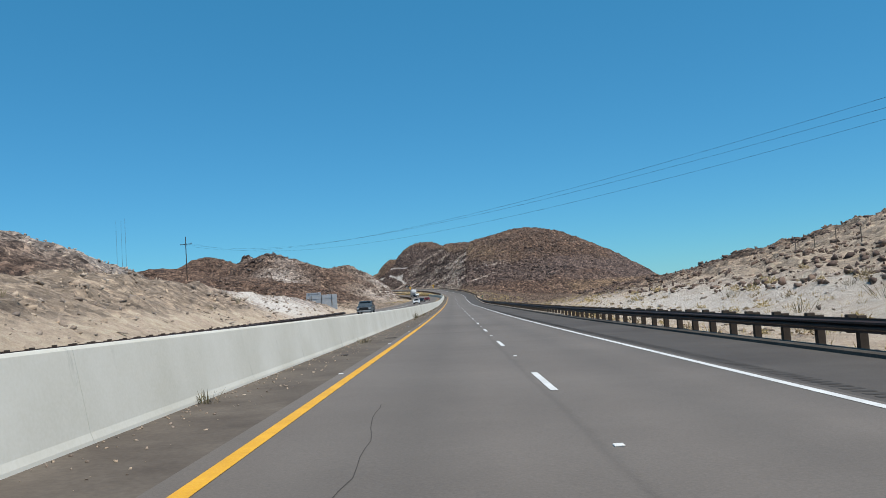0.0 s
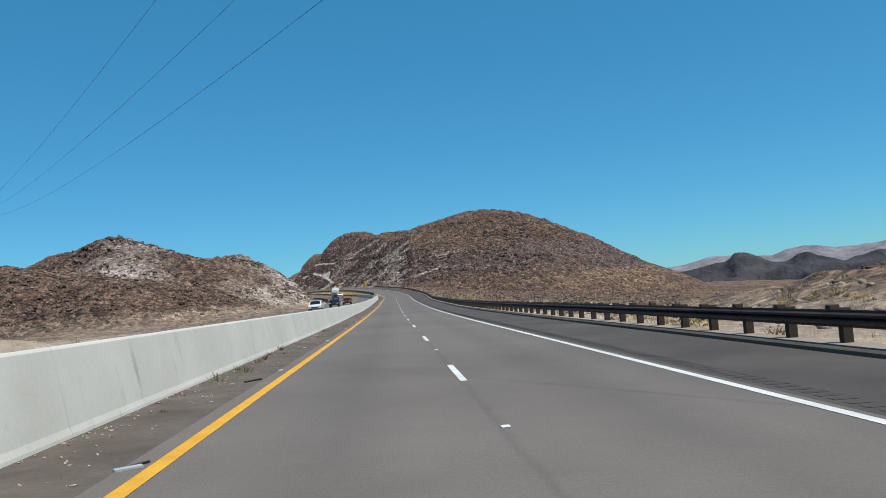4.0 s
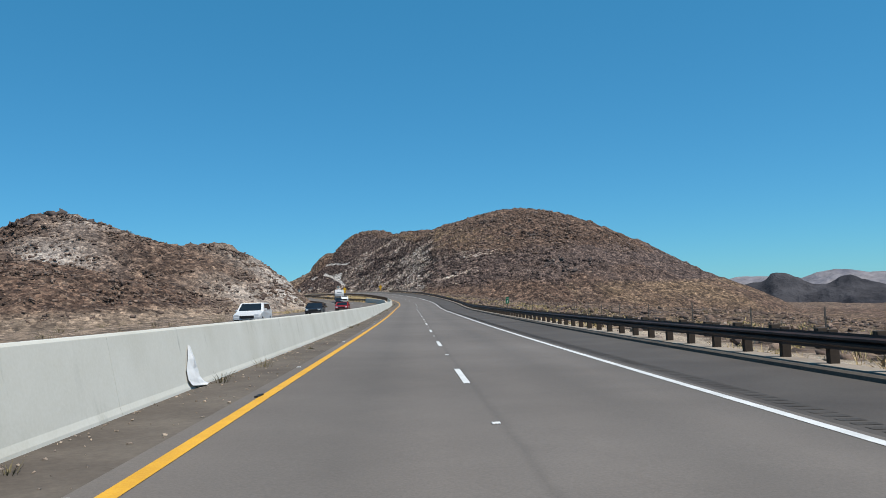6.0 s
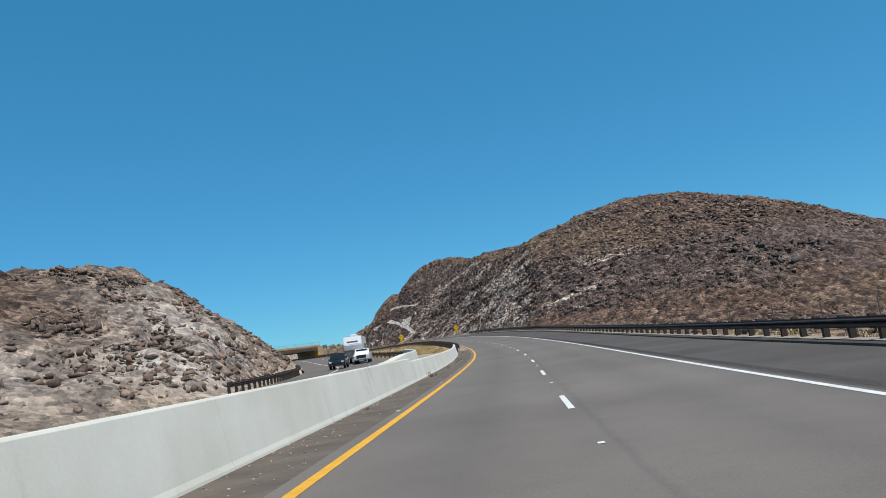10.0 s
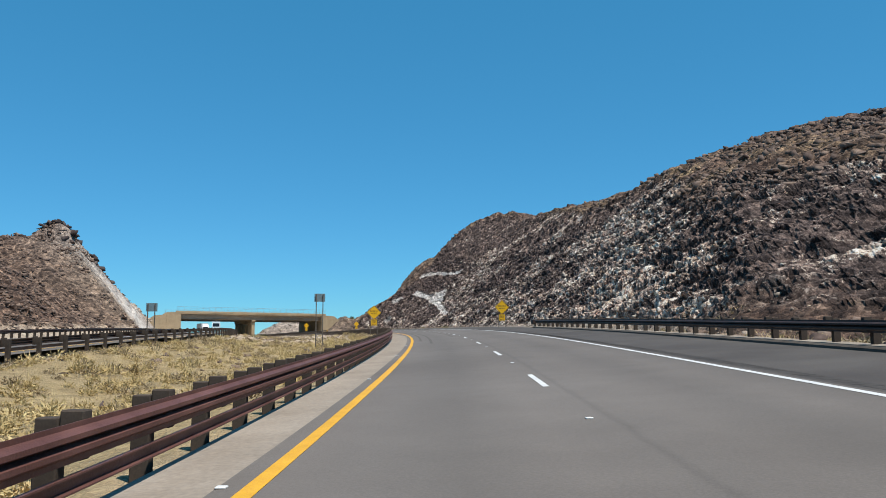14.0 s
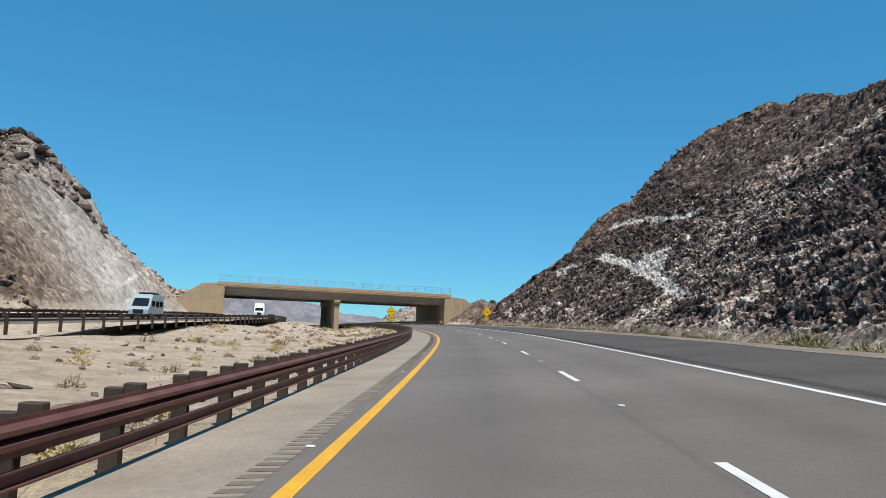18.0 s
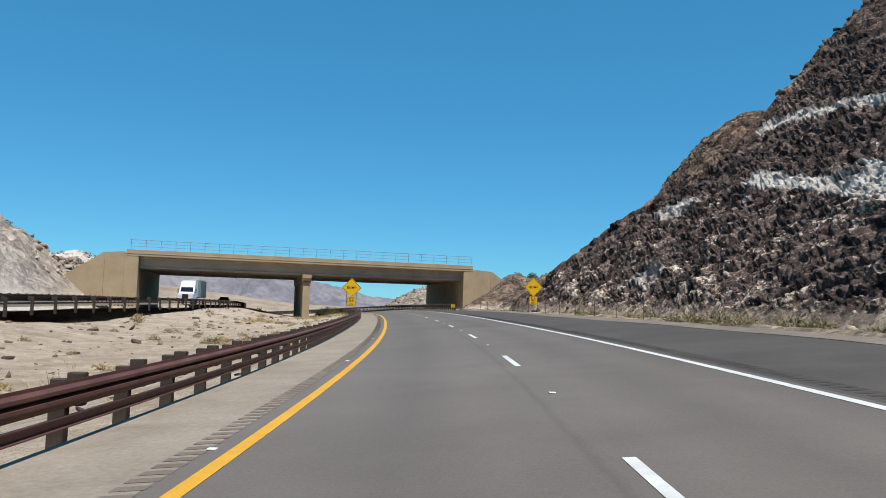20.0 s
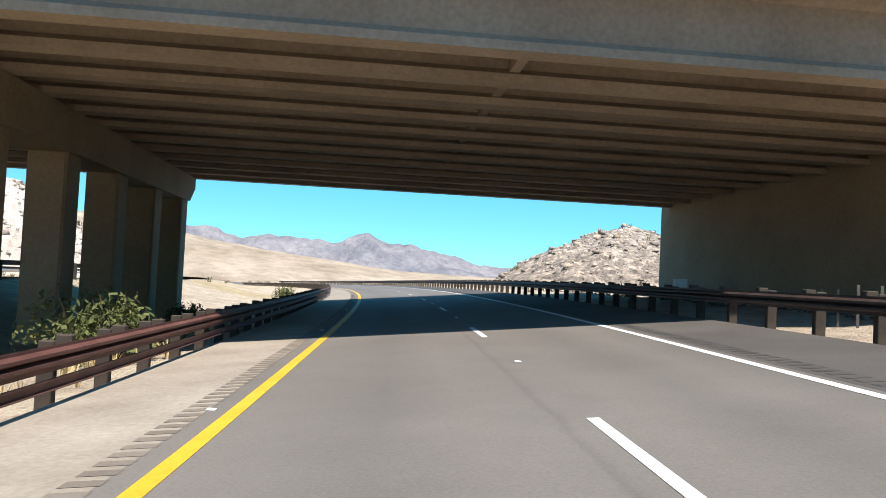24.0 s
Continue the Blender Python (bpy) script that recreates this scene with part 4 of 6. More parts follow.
bushes("dry_bush", "dry tan bushes along the toe of the rock cut", M_TANBUSH, pts[1::2], size_[1::2] * 0.8, 55, 150)
pts, size_, S_, L_ = strewn(1500, (-20, 480), (9, 26), 56, lambda s, l, z, f, h, r, g: (l > LAT_R(s) + 0.7) & (z < 3) & (r < 0.3 + 0.6 * g), size=(0.25, 0.9), power=2.0)
bushes("dry_bush", "dry yellow-brown bushes behind the guardrail", M_TANBUSH, pts[::2], size_[::2], 56, 140)
bushes("straw_bush", "pale yellow bushes behind the guardrail", M_STRAWBUSH, pts[1::2], size_[1::2], 57, 140)
pts, size_, S_, L_ = strewn(7000, (-60, 480), (8.8, 26), 42, lambda s, l, z, f, h, r, g: (l > LAT_R(s) + 0.2) & (r < np.clip(0.25 + g + 0.5 * (s > 250), 0.05, 0.9)) & (z < 1.5), size=(0.2, 0.55), power=1.5)
tufts("dry_grass", "yellow dry grass along the verge", M_GRASS, pts, size_ * 0.8, 42, 12, 1.5, 0.015, 1.3)
pts, size_, S_, L_ = strewn(3500, (300, 470), (-44, -18), 43, lambda s, l, z, f, h, r, g: (l < pl(OPP, s) - OPP_W - 0.8) & (l > pl(OPP, s) - OPP_W - 9) & (z < 1.6) & (r < 0.8), size=(0.2, 0.6), power=1.5)
tufts("dry_grass", "dry grass beside the other carriageway", M_GRASS, pts, size_ * 0.8, 43, 12, 1.5, 0.016, 1.3)
shrub_test = lambda s, l, z, f, h, r, g: (r < 0.2 + 0.6 * g) & ((z < 4) | (r < 0.07)) & ((l > 11.5) | (l < pl(OPP, s) - OPP_W - 2.0) | ((l < LAT_M(s) - 0.8) & (l > pl(OPP, s) + 2.2)))
pts, size_, S_, L_ = strewn(5000, (-60, 760), (-110, 110), 44, shrub_test, size=(0.3, 0.9), power=2)
size_ = np.where((np.abs(L_ + 14) > 34), size_ * 0.6, size_)
tufts("desert_shrub", "grey-brown dry desert shrubs", M_SHRUB, pts, size_, 44, 34, 1.6, 0.014, 1.4, "shrub")
pts, size_, S_, L_ = strewn(5500, (760, 1170), (-250, 200), 46, lambda s, l, z, f, h, r, g: (np.abs(l + 4) > 14) & ((l > 0) | (l < pl(OPP, s) - 14) | (l > pl(OPP, s) + 3)) & (r < 0.7), size=(0.3, 1.2), power=2)
tufts("desert_shrub", "scattered creosote shrubs on the open desert", M_SHRUB, pts, size_, 46, 18, 1.1, 0.05, 0.9, "shrub")


# ---- roads ----
def strip(name, s0, s1, a, b, mat, lift, step=2.0, n=2):
    s = np.linspace(s0, s1, max(2, int((s1 - s0) / step) + 1))
    la = a(s) if callable(a) else np.full(len(s), float(a))
    lb = b(s) if callable(b) else np.full(len(s), float(b))
    cols = [la + (lb - la) * k / (n - 1) for k in range(n)]
    verts = np.stack([spot(s, c, lift) for c in cols], 1).reshape(-1, 3)
    faces = [(i * n + j, i * n + j + 1, (i + 1) * n + j + 1, (i + 1) * n + j) for i in range(len(s) - 1) for j in range(n - 1)]
    return mesh_of(name, verts, faces, mat, True)


road = tagged(new("road", strip("road", -150, 1150, lambda s: pl(LEFT, s) - 0.35, lambda s: pl(RIGHT, s) + 0.2, M_ASPHALT, 0.0, n=25)), "worn grey asphalt carriageway with two lanes", "road", kind="structure")
at = road.data.attributes.new("across", "FLOAT", "POINT")
at.data.foreach_set("value", np.tile(np.linspace(-0.04, 1.03, 25), len(road.data.vertices) // 25).astype(np.float32))
edge_r = tagged(new("road_shoulder", strip("road_shoulder", -150, 1150, lambda s: pl(RIGHT, s) + 0.2, lambda s: LAT_R(s) - 0.15 + 1.5 * np.clip((s - 499) / 20, 0, 1) * np.clip((708 - s) / 8, 0, 1), M_SHOULDER, 0.0, n=4)), "dark asphalt shoulder", "road", kind="structure")
edge_l = tagged(new("road_shoulder", strip("road_shoulder", -150, 396, lambda s: BAR(s) - 0.3, lambda s: pl(LEFT, s) - 0.35, M_DUSTY, 0.0, n=3)), "dusty brown asphalt shoulder along the barrier", "road", kind="structure")
edge_m = tagged(new("road_shoulder", strip("road_shoulder", 396, 1150, lambda s: LAT_M(s) - 0.1, lambda s: pl(LEFT, s) - 0.35, M_PALE_SHOULDER, 0.0, n=3)), "pale dusty shoulder beside the median guardrail", "road", kind="structure")
tagged(new("gravel_verge", strip("gravel_verge", 499, 700, lambda s: LAT_R(s) - 0.3 + 1.3 * np.clip((s - 499) / 20, 0, 1) + 0.15 * np.sin(s / 7) + 0.1 * np.sin(s / 1.9), lambda s: LAT_R(s) + 0.6 + 1.5 * np.clip((s - 499) / 20, 0, 1), M_GRAVEL, 0.012, n=4)), "dusty gravel edge between shoulder and rock cut", "verge", kind="structure")
opp = tagged(new("road_opposite", strip("road_opposite", -150, 1150, lambda s: pl(OPP, s) - OPP_W, lambda s: pl(OPP, s) + 1.2, M_OPPOSITE, 0.0, n=6)), "grey asphalt carriageway of the other direction", "road", kind="structure")
for ob_, a, b, mat in ((road, LEFT, 0.09, M_YELLOW), (road, RIGHT, 0.075, M_WHITE)):
    for k in range(26):
        part("edge_line", strip("edge_line", -150 + 50 * k, -100.01 + 50 * k, lambda s: pl(a, s) - b, lambda s: pl(a, s) + b, mat, 0.006), ob_)
part("edge_line", strip("edge_line", -150, 1150, lambda s: pl(OPP, s) - 0.1, lambda s: pl(OPP, s) + 0.05, M_YELLOW, 0.006), opp)
part("edge_line", strip("edge_line", -150, 1150, lambda s: pl(OPP, s) - 7.4, lambda s: pl(OPP, s) - 7.25, M_WHITE, 0.006), opp)
for k in range(-13, 88):
    s0 = DASH_PHASE + 12.19 * k
    part("lane_dash", strip("lane_dash", s0 - 1.52, s0 + 1.52, lambda s: dash_lat(s) - 0.06, lambda s: dash_lat(s) + 0.06, M_WHITE, 0.006), road)
    part("lane_dash", strip("lane_dash", s0 - 1.52, s0 + 1.52, lambda s: pl(OPP, s) - 3.74, lambda s: pl(OPP, s) - 3.60, M_WHITE, 0.006), opp)
    for lat_, off in ((dash_lat(s0 + 6.1), 6.1), (pl(LEFT, s0 + 3) - 0.3, 3.0)):
        q = spot(s0 + off, lat_, 0.008)
        bm = bmesh.new()
        box_bm(bm, (0.1, 0.1, 0.018), (0, 0, 0), 0.006)
        part("road_marker", bm_mesh("road_marker", bm, M_WHITE), road, "small white raised pavement marker", Matrix.Translation(q) @ Matrix.Rotation(radians(heading(s0)), 4, "Z"))


def rumble(s0, s1, la, lb, mat, pitch=0.3):
    s = np.arange(s0, s1, pitch)
    a, b = pl(la, s) + lb, pl(la, s) + lb + 0.3
    v = np.stack([spot(s, a, 0.004), spot(s, b, 0.004), spot(s + 0.17, b, 0.004), spot(s + 0.17, a, 0.004)], 1).reshape(-1, 3)
    f = (np.arange(len(s))[:, None] * 4 + [0, 1, 2, 3]).tolist()
    return mesh_of("rumble_strip", v, f, mat)


part("rumble_strip", rumble(-60, 1000, RIGHT, 0.35, M_GROOVE), edge_r, "row of milled rumble grooves", kind="stuff")
part("rumble_strip", rumble(500, 1000, LEFT, -0.62, M_PALEGROOVE), edge_m, "row of milled rumble grooves", kind="stuff")
# dark tyre marks that run along the lanes
for s0, s1, lat_ in ((468, 530, -0.62), (474, 526, -1.2), (482, 528, 1.35), (488, 525, 1.85)):
    part("tyre_mark", strip("tyre_mark", s0, s1, lambda s: lat_ + 0.2 * np.sin((s - s0) / 17) - 0.08, lambda s: lat_ + 0.2 * np.sin((s - s0) / 17) + 0.08, M_TYRE, 0.004), road, "dark tyre mark on asphalt")
# cracks in the asphalt
rc = np.random.RandomState(8)
for k in range(26):
    s0, lat_ = rc.uniform(0, 760), rc.uniform(-3.2, 4.6)
    cross = rc.uniform(0, 1) < 0.35
    n_ = 14
    if cross:
        s_ = s0 + np.cumsum(rc.uniform(-0.12, 0.12, n_))
        l_ = np.linspace(-3.2, rc.uniform(0, 3.0), n_)
    else:
        s_ = np.linspace(s0, s0 + rc.uniform(3, 9), n_)
        l_ = lat_ + np.cumsum(rc.uniform(-0.06, 0.06, n_))
    w_ = rc.uniform(0.002, 0.005)
    ds, dl = (w_, 0) if cross else (0, w_)
    v = np.concatenate([spot(s_ - ds, l_ - dl, 0.003), spot(s_ + ds, l_ + dl, 0.003)], 0)
    part("crack", mesh_of("crack", v, [(i, i + 1, n_ + i + 1, n_ + i) for i in range(n_ - 1)], M_GROOVE), road, "thin dark crack in the asphalt")

# ---- concrete median barrier ----
SLOPED = [(-0.015, -0.05), (-0.03, 0.04), (-0.06, 0.12), (-0.23, 1.05), (-0.25, 1.08), (-0.41, 1.08), (-0.43, 1.05), (-0.60, 0.12), (-0.63, 0.04), (-0.645, -0.05)]


def barrier(s0, s1, lat, label, length=6.1, tall=1.0):
    """Single-slope barrier sections with a rounded foot and worn top edges."""
    ob = thing("concrete_barrier", label, "barrier", kind="")
    prof = [(a, b * tall if b > 0 else b) for a, b in SLOPED]
    s = s0
    while s < s1 - 0.5:
        e = min(s + length, s1)
        part("barrier_section", sweep("barrier_section", prof, s + 0.003, e - 0.003, lat, M_CONCRETE, 2.0), ob)
        s = e
    return ob


SPLIT = lambda s: pl(((320, -4.2), (332, -4.6), (345, -5.25), (365, -6.6), (398, -9.8)), s)
barrier(-150, 337, BAR, "long pale concrete median barrier with joints and stains", 12.2)
barrier(337, 397, BAR, "lower stained concrete barrier along the shoulder", 12.2, 0.86)
barrier(331, 398, SPLIT, "pale concrete barrier along the other carriageway", 12.2)
tagged(new("median_slab", strip("median_slab", 340, 392, lambda s: SPLIT(s) + 0.02, lambda s: BAR(s) - 0.62, M_PALE_SHOULDER, 0.25, n=4)), "pale concrete slab between two barriers", "paving", kind="structure")
# torn sheet that hangs down the barrier
p_ = spot(195.0, BAR(195.0))
sheet = thing("torn_sheet", "torn white plastic sheet hanging on the concrete barrier", "debris", Matrix.Translation(p_) @ Matrix.Rotation(radians(heading(195)), 4, "Z"))
outline = ((0.10, 0.74, 0.05), (0.12, 0.50, 0.40), (0.05, 0.33, 0.62), (0.05, 0.16, 0.70), (0.15, 0.05, 0.72), (0.45, 0.0, 0.55))   # drop, height, width
vs = []
for k, (y, h, w) in enumerate(outline):
    x = (-0.085 - (h - 0.2) * 0.17 if h > 0.2 else 0.45 * (0.2 - h) - 0.085) + 0.03
    vs += [(x, y - 0.5 * w, h + 0.02), (x + 0.03 + 0.02 * (k % 2), y, h + 0.015), (x + 0.01, y + 0.5 * w, h + 0.02)]
part("sheet", mesh_of("sheet", vs, [(3 * k + j, 3 * k + j + 1, 3 * k + j + 4, 3 * k + j + 3) for k in range(5) for j in range(2)], M_SHEET), sheet)
# gravel and dust along the barrier's foot
rg = np.random.RandomState(51)
s_ = rg.uniform(-10, 400, 5200)
l_ = BAR(s_) + 0.04 + rg.uniform(0, 1, 5200)**2.2 * 1.1
lumps("barrier_gravel", "gravel and dirt along the foot of the barrier", M_PALESTONES, spot(s_, l_, 0.004), rg.uniform(0.008, 0.04, 5200), 51)
s_ = rg.uniform(-10, 398, 60)
pts = spot(s_, BAR(s_) + rg.uniform(0.05, 0.6, 60), 0.0)
pts = np.concatenate([pts, spot(np.array([74.0, 74.15, 73.85, 227.0, 227.4, 275.0, 291.0]), BAR(np.array([74.0, 74.15, 73.85, 227.0, 227.4, 275.0, 291.0])) + 0.22)])
tufts("dry_weeds", "dry weeds at the foot of the barrier", M_SHRUB, pts, np.concatenate([rg.uniform(0.08, 0.3, 60), [0.66, 0.5, 0.42, 0.25, 0.2, 0.25, 0.25]]), 52, 26, 1.2, 0.012, 0.9, "weeds")

# ---- guardrails ----
W_BEAM = [(0.0, 0.0), (0.0, 0.045), (0.075, 0.085), (0.075, 0.125), (0.0, 0.158), (0.075, 0.19), (0.075, 0.23), (0.0, 0.27), (0.0, 0.312), (-0.012, 0.312), (-0.012, 0.27), (0.06, 0.225), (0.06, 0.195), (-0.012, 0.162), (-0.012, 0.154), (0.06, 0.12), (0.06, 0.09), (-0.012, 0.045), (-0.012, 0.0)]
RUB = [(0.0, 0.0), (0.06, 0.0), (0.06, 0.015), (0.012, 0.03), (0.012, 0.11), (0.06, 0.125), (0.06, 0.14), (0.0, 0.14)]
bmp = bmesh.new()
box_bm(bmp, (0.20, 0.15, 1.35), (0, 0, 0.09), 0.012)
POST = bm_mesh("post", bmp, M_POST)
bmp = bmesh.new()
box_bm(bmp, (0.20, 0.15, 0.40), (0, 0, 0.60), 0.012)
BLOCK = bm_mesh("block", bmp, M_POST)


def guardrail(s0, s1, lat, side, label, rub=False, z=0.42, dz=0.0, mat=None, pitch=1.905):
    """A beam on timber posts. side: +1 where the beam faces larger offsets, -1 where it faces smaller ones."""
    ob = thing("guardrail", label, "guardrail")
    prof = [(side * a, z + b) for a, b in W_BEAM]
    prof = prof if side > 0 else prof[::-1]
    rprof = [(side * a, 0.2 + b) for a, b in RUB]
    rprof = rprof if side > 0 else rprof[::-1]
    s = s0
    while s < s1 - 0.5:
        e = min(s + 7.62, s1)
        part("rail", sweep("rail", prof, s, e + 0.02, lat, mat or M_RAIL, 1.9, dz), ob)
        if rub:
            part("rub_rail", sweep("rub_rail", rprof, s, e + 0.02, lat, mat or M_RAIL, 1.9, dz), ob)
        s = e
    rnd = random.Random(int(s0 * 7 + s1))
    for q in np.arange(s0 + 0.4, s1, pitch):
        la = float(lat(q)) if callable(lat) else lat
        turn = Matrix.Rotation(radians(heading(q) + rnd.uniform(-2, 2)), 4, "Z")
        post = part("post", POST, ob, m=Matrix.Translation(spot(q, la - side * 0.32, dz - 0.02 + rnd.uniform(-0.02, 0.03))) @ turn)
        part("block", BLOCK, ob, m=Matrix.Translation(spot(q, la - side * 0.112, dz + rnd.uniform(-0.01, 0.02))) @ turn)
    return ob


KERB = [(-0.14, -0.05), (-0.12, 0.07), (-0.07, 0.11), (0.10, 0.12), (0.14, -0.05)]
kerb = tagged(new("kerb", sweep("kerb", KERB, -60, 497, lambda s: LAT_R(s) - 0.22, M_DUSTY, 3.0)), "low dusty asphalt kerb under the guardrail", "kerb", kind="structure")
tagged(new("verge_paving", strip("verge_paving", 60, 500, lambda s: LAT_R(s) - 0.12, lambda s: LAT_R(s) + 0.5, M_PALE_SHOULDER, 0.105, n=2)), "pale dusty paving strip under the guardrail", "paving", kind="structure")
guardrail(-60, 497, LAT_R, -1, "weathered steel guardrail with shade painted in, on timber posts beside the shoulder", mat=M_SHADERAIL)
guardrail(395.5, 1000, LAT_M, 1, "rust-brown steel guardrail with a rub rail along the median", True)
guardrail(400, 800, lambda s: pl(OPP, s) + 1.5, -1, "dark guardrail on tall timber posts along the other carriageway", True, mat=M_SHADERAIL, pitch=3.81)
guardrail(356, 735, lambda s: pl(OPP, s) - OPP_W - 0.4, 1, "dark guardrail on the outer edge of the other carriageway", mat=M_SHADERAIL)
guardrail(-60, 130, lambda s: pl(OPP, s) - OPP_W - 0.4, 1, "dark guardrail below the sandy bank", dz=-0.42, mat=M_SHADERAIL)
guardrail(699, 1000, LAT_R, -1, "steel guardrail with shade painted in, leading under the overpass", mat=M_SHADERAIL)


# ---- far mountains ----
def rocky_far(name, a, b):
    m = Nodes(name, 1.0, 0.0, 0.0)
    co = m.coords()
    n1, n2 = m.noise(co, 0.006, 6, 0.65), m.noise(co, 0.03, 5, 0.7)
    m.colour(m.mix(0.5, m.ramp(n1, [(0.35, a), (0.65, b)]), m.ramp(n2, [(0.3, (0.25, 0.25, 0.25)), (0.7, (0.75, 0.75, 0.75))]), "OVERLAY"))
    return m.bump(n2, 1.0, 12.0).mat


def mountains(name, label, mat, az0, az1, dist, depth, heights, seed, eye=(-60, 350), foot=-30.0, crag=0.5):
    """A range seen from the road: heights over az (degrees left of +y), with spurs that run down to the plain."""
    az = np.linspace(az0, az1, 260)
    rows = np.linspace(0, 1, 26)
    xs, ys = zip(*heights)
    verts = []
    for r in rows:
        d = dist + (r - 0.6) * depth
        x, y = eye[0] - np.sin(np.radians(az)) * d, eye[1] + np.cos(np.radians(az)) * d
        crest = np.interp(az, xs, ys) * (1 + 0.3 * crag * fbm(x, y, depth * 0.25, 4, seed))
        shape = np.clip(1 - abs(r - 0.6) / (0.6 if r < 0.6 else 0.4), 0, 1)
        z = foot + (crest - foot) * np.clip(shape**1.1 + 0.35 * crag * fbm(x, y, depth * 0.16, 4, seed + 1) * shape * (1.2 - shape) * 2, 0, 1.05)
        verts.append(np.stack([x, y, z], 1))
    verts = np.concatenate(verts)
    n = len(az)
    f = [(i * n + j, i * n + j + 1, (i + 1) * n + j + 1, (i + 1) * n + j)[::-1] for i in range(25) for j in range(n - 1)]
    tagged(new(name, mesh_of(name, verts, f, mat, True)), label, "mountains", kind="structure")


# the blue haze of distance is mixed into this rock colour
M_FAR = rocky_far("far rock tinted with haze", (0.17, 0.17, 0.20), (0.30, 0.28, 0.29))
M_TANHILL = rocky_far("tan desert hills", (0.30, 0.235, 0.175), (0.44, 0.36, 0.28))
M_CRAG = rocky_far("dark basalt crags", (0.032, 0.034, 0.042), (0.095, 0.092, 0.10))
mountains("backdrop_mountains", "far jagged desert mountain range, bluish with painted haze", M_FAR, 14, 80, 3900, 900, ((14, 18), (24, 54), (27, 84), (31, 132), (36, 168), (40, 135), (44, 172), (50, 200), (60, 155), (80, 110)), 61, crag=0.95)
mountains("backdrop_hills", "tan bare desert foothills below the mountains", M_TANHILL, 20, 85, 1750, 700, ((20, 5), (30, 14), (38, 38), (46, 80), (55, 105), (70, 90), (85, 70)), 63, crag=0.25)
mountains("backdrop_crags", "dark basalt crags beyond the plain", M_CRAG, -36, -13, 1580, 240, ((-36, 10), (-33.2, 8), (-32.2, 3), (-31.4, -6), (-30.4, 3), (-29.2, 13), (-28.3, 9), (-27.2, 6), (-26.4, 9), (-25.7, 18), (-24.4, 19.5), (-24.1, 14), (-23.5, 7), (-22, 0), (-19, -2), (-17, 8), (-13, 1)), 65, eye=(0, 150), foot=-50.0, crag=0.75)
mountains("backdrop_mountains", "far mountains beyond the crags, bluish with painted haze", M_FAR, -50, -12, 4100, 700, ((-50, 64), (-40, 58), (-33, 58), (-30.5, 60), (-28.6, 72), (-27.6, 60), (-26.6, 38), (-24.5, 42), (-22.5, 48), (-21, 30), (-12, 6)), 67, eye=(0, 150), crag=0.6)

# ---- overpass ----
BR = Vector((-111.25, 727.6, 0))
E1 = Vector((46.1, 36.0, 0)).normalized()
m_bridge = Matrix.Translation(BR) @ Matrix.Rotation(math.atan2(E1.y, E1.x), 4, "Z")   # x along the deck to the right-hand end, y away under the deck
overpass = thing("overpass", "tan concrete highway overpass with girders, columns and a steel railing", "bridge", m_bridge)
U0, WID = -58.6, 30.0
ZG, ZT, ZC = 11.5, 13.5, 14.25


def bpart(name, size, at, mat=None, bevel=0.03, parent=None, label=""):
    return part(name, box_mesh(name, size, mat or M_TAN, at, bevel), parent or overpass, label)


deck = bpart("deck", (-U0, WID - 0.6, 0.28), (U0 / 2, WID / 2, ZT + 0.1), M_GIRDER)
for v, sgn in ((0.0, -1), (WID, 1)):
    edge_ = bpart("coping", (0.4 - U0, 0.5, 1.1), (U0 / 2 - 0.15, v, ZT + 0.23), bevel=0.03)
    part("drip_ledge", box_mesh("drip_ledge", (0.4 - U0, 0.62, 0.16), M_TAN, (U0 / 2 - 0.15, v, ZT + 0.14), 0.02), edge_)
    rail = part("railing", box_mesh("top_rail", (0.1 - U0, 0.07, 0.07), M_STEEL, (U0 / 2, v, ZC + 1.62), 0.01), overpass, "thin grey steel bridge railing")
    for h in (0.55, 1.1):
        part("railing_bar", box_mesh("railing_bar", (0.1 - U0, 0.045, 0.045), M_STEEL, (U0 / 2, v, ZC + h), 0.005), rail)
    for k in range(26):
        part("railing_post", box_mesh("railing_post", (0.06, 0.06, 1.62), M_STEEL, (U0 + 0.25 + k * (-U0 - 0.5) / 25, v, ZC + 0.81), 0.005), rail)
girder_profile = [(-0.32, 0), (0.32, 0), (0.32, 0.2), (0.12, 0.36), (0.12, 1.55), (0.45, 1.72), (0.45, 1.95), (-0.45, 1.95), (-0.45, 1.72), (-0.12, 1.55), (-0.12, 0.36), (-0.32, 0.2)]
for k in range(12):
    v = 1.15 + k * (WID - 2.3) / 11
    for ua, ub in ((U0 + 0.6, -29.55), (-29.55, -0.4)):
        vs = [(ua, v + a, ZG + b) for a, b in girder_profile] + [(ub, v + a, ZG + b) for a, b in girder_profile]
        n_ = len(girder_profile)
        fs = [(i, (i + 1) % n_, n_ + (i + 1) % n_, n_ + i)[::-1] for i in range(n_)] + [tuple(range(n_)), tuple(range(n_, 2 * n_))[::-1]]
        part("girder", mesh_of("girder", vs, fs, M_GIRDER), overpass)
for u in (-45.0, -16.0):
    for k in range(11):
        v = 1.15 + (k + 0.5) * (WID - 2.3) / 11
        bpart("diaphragm", (0.25, 2.25, 1.4), (u, v, ZG + 0.95), M_GIRDER, 0.0)
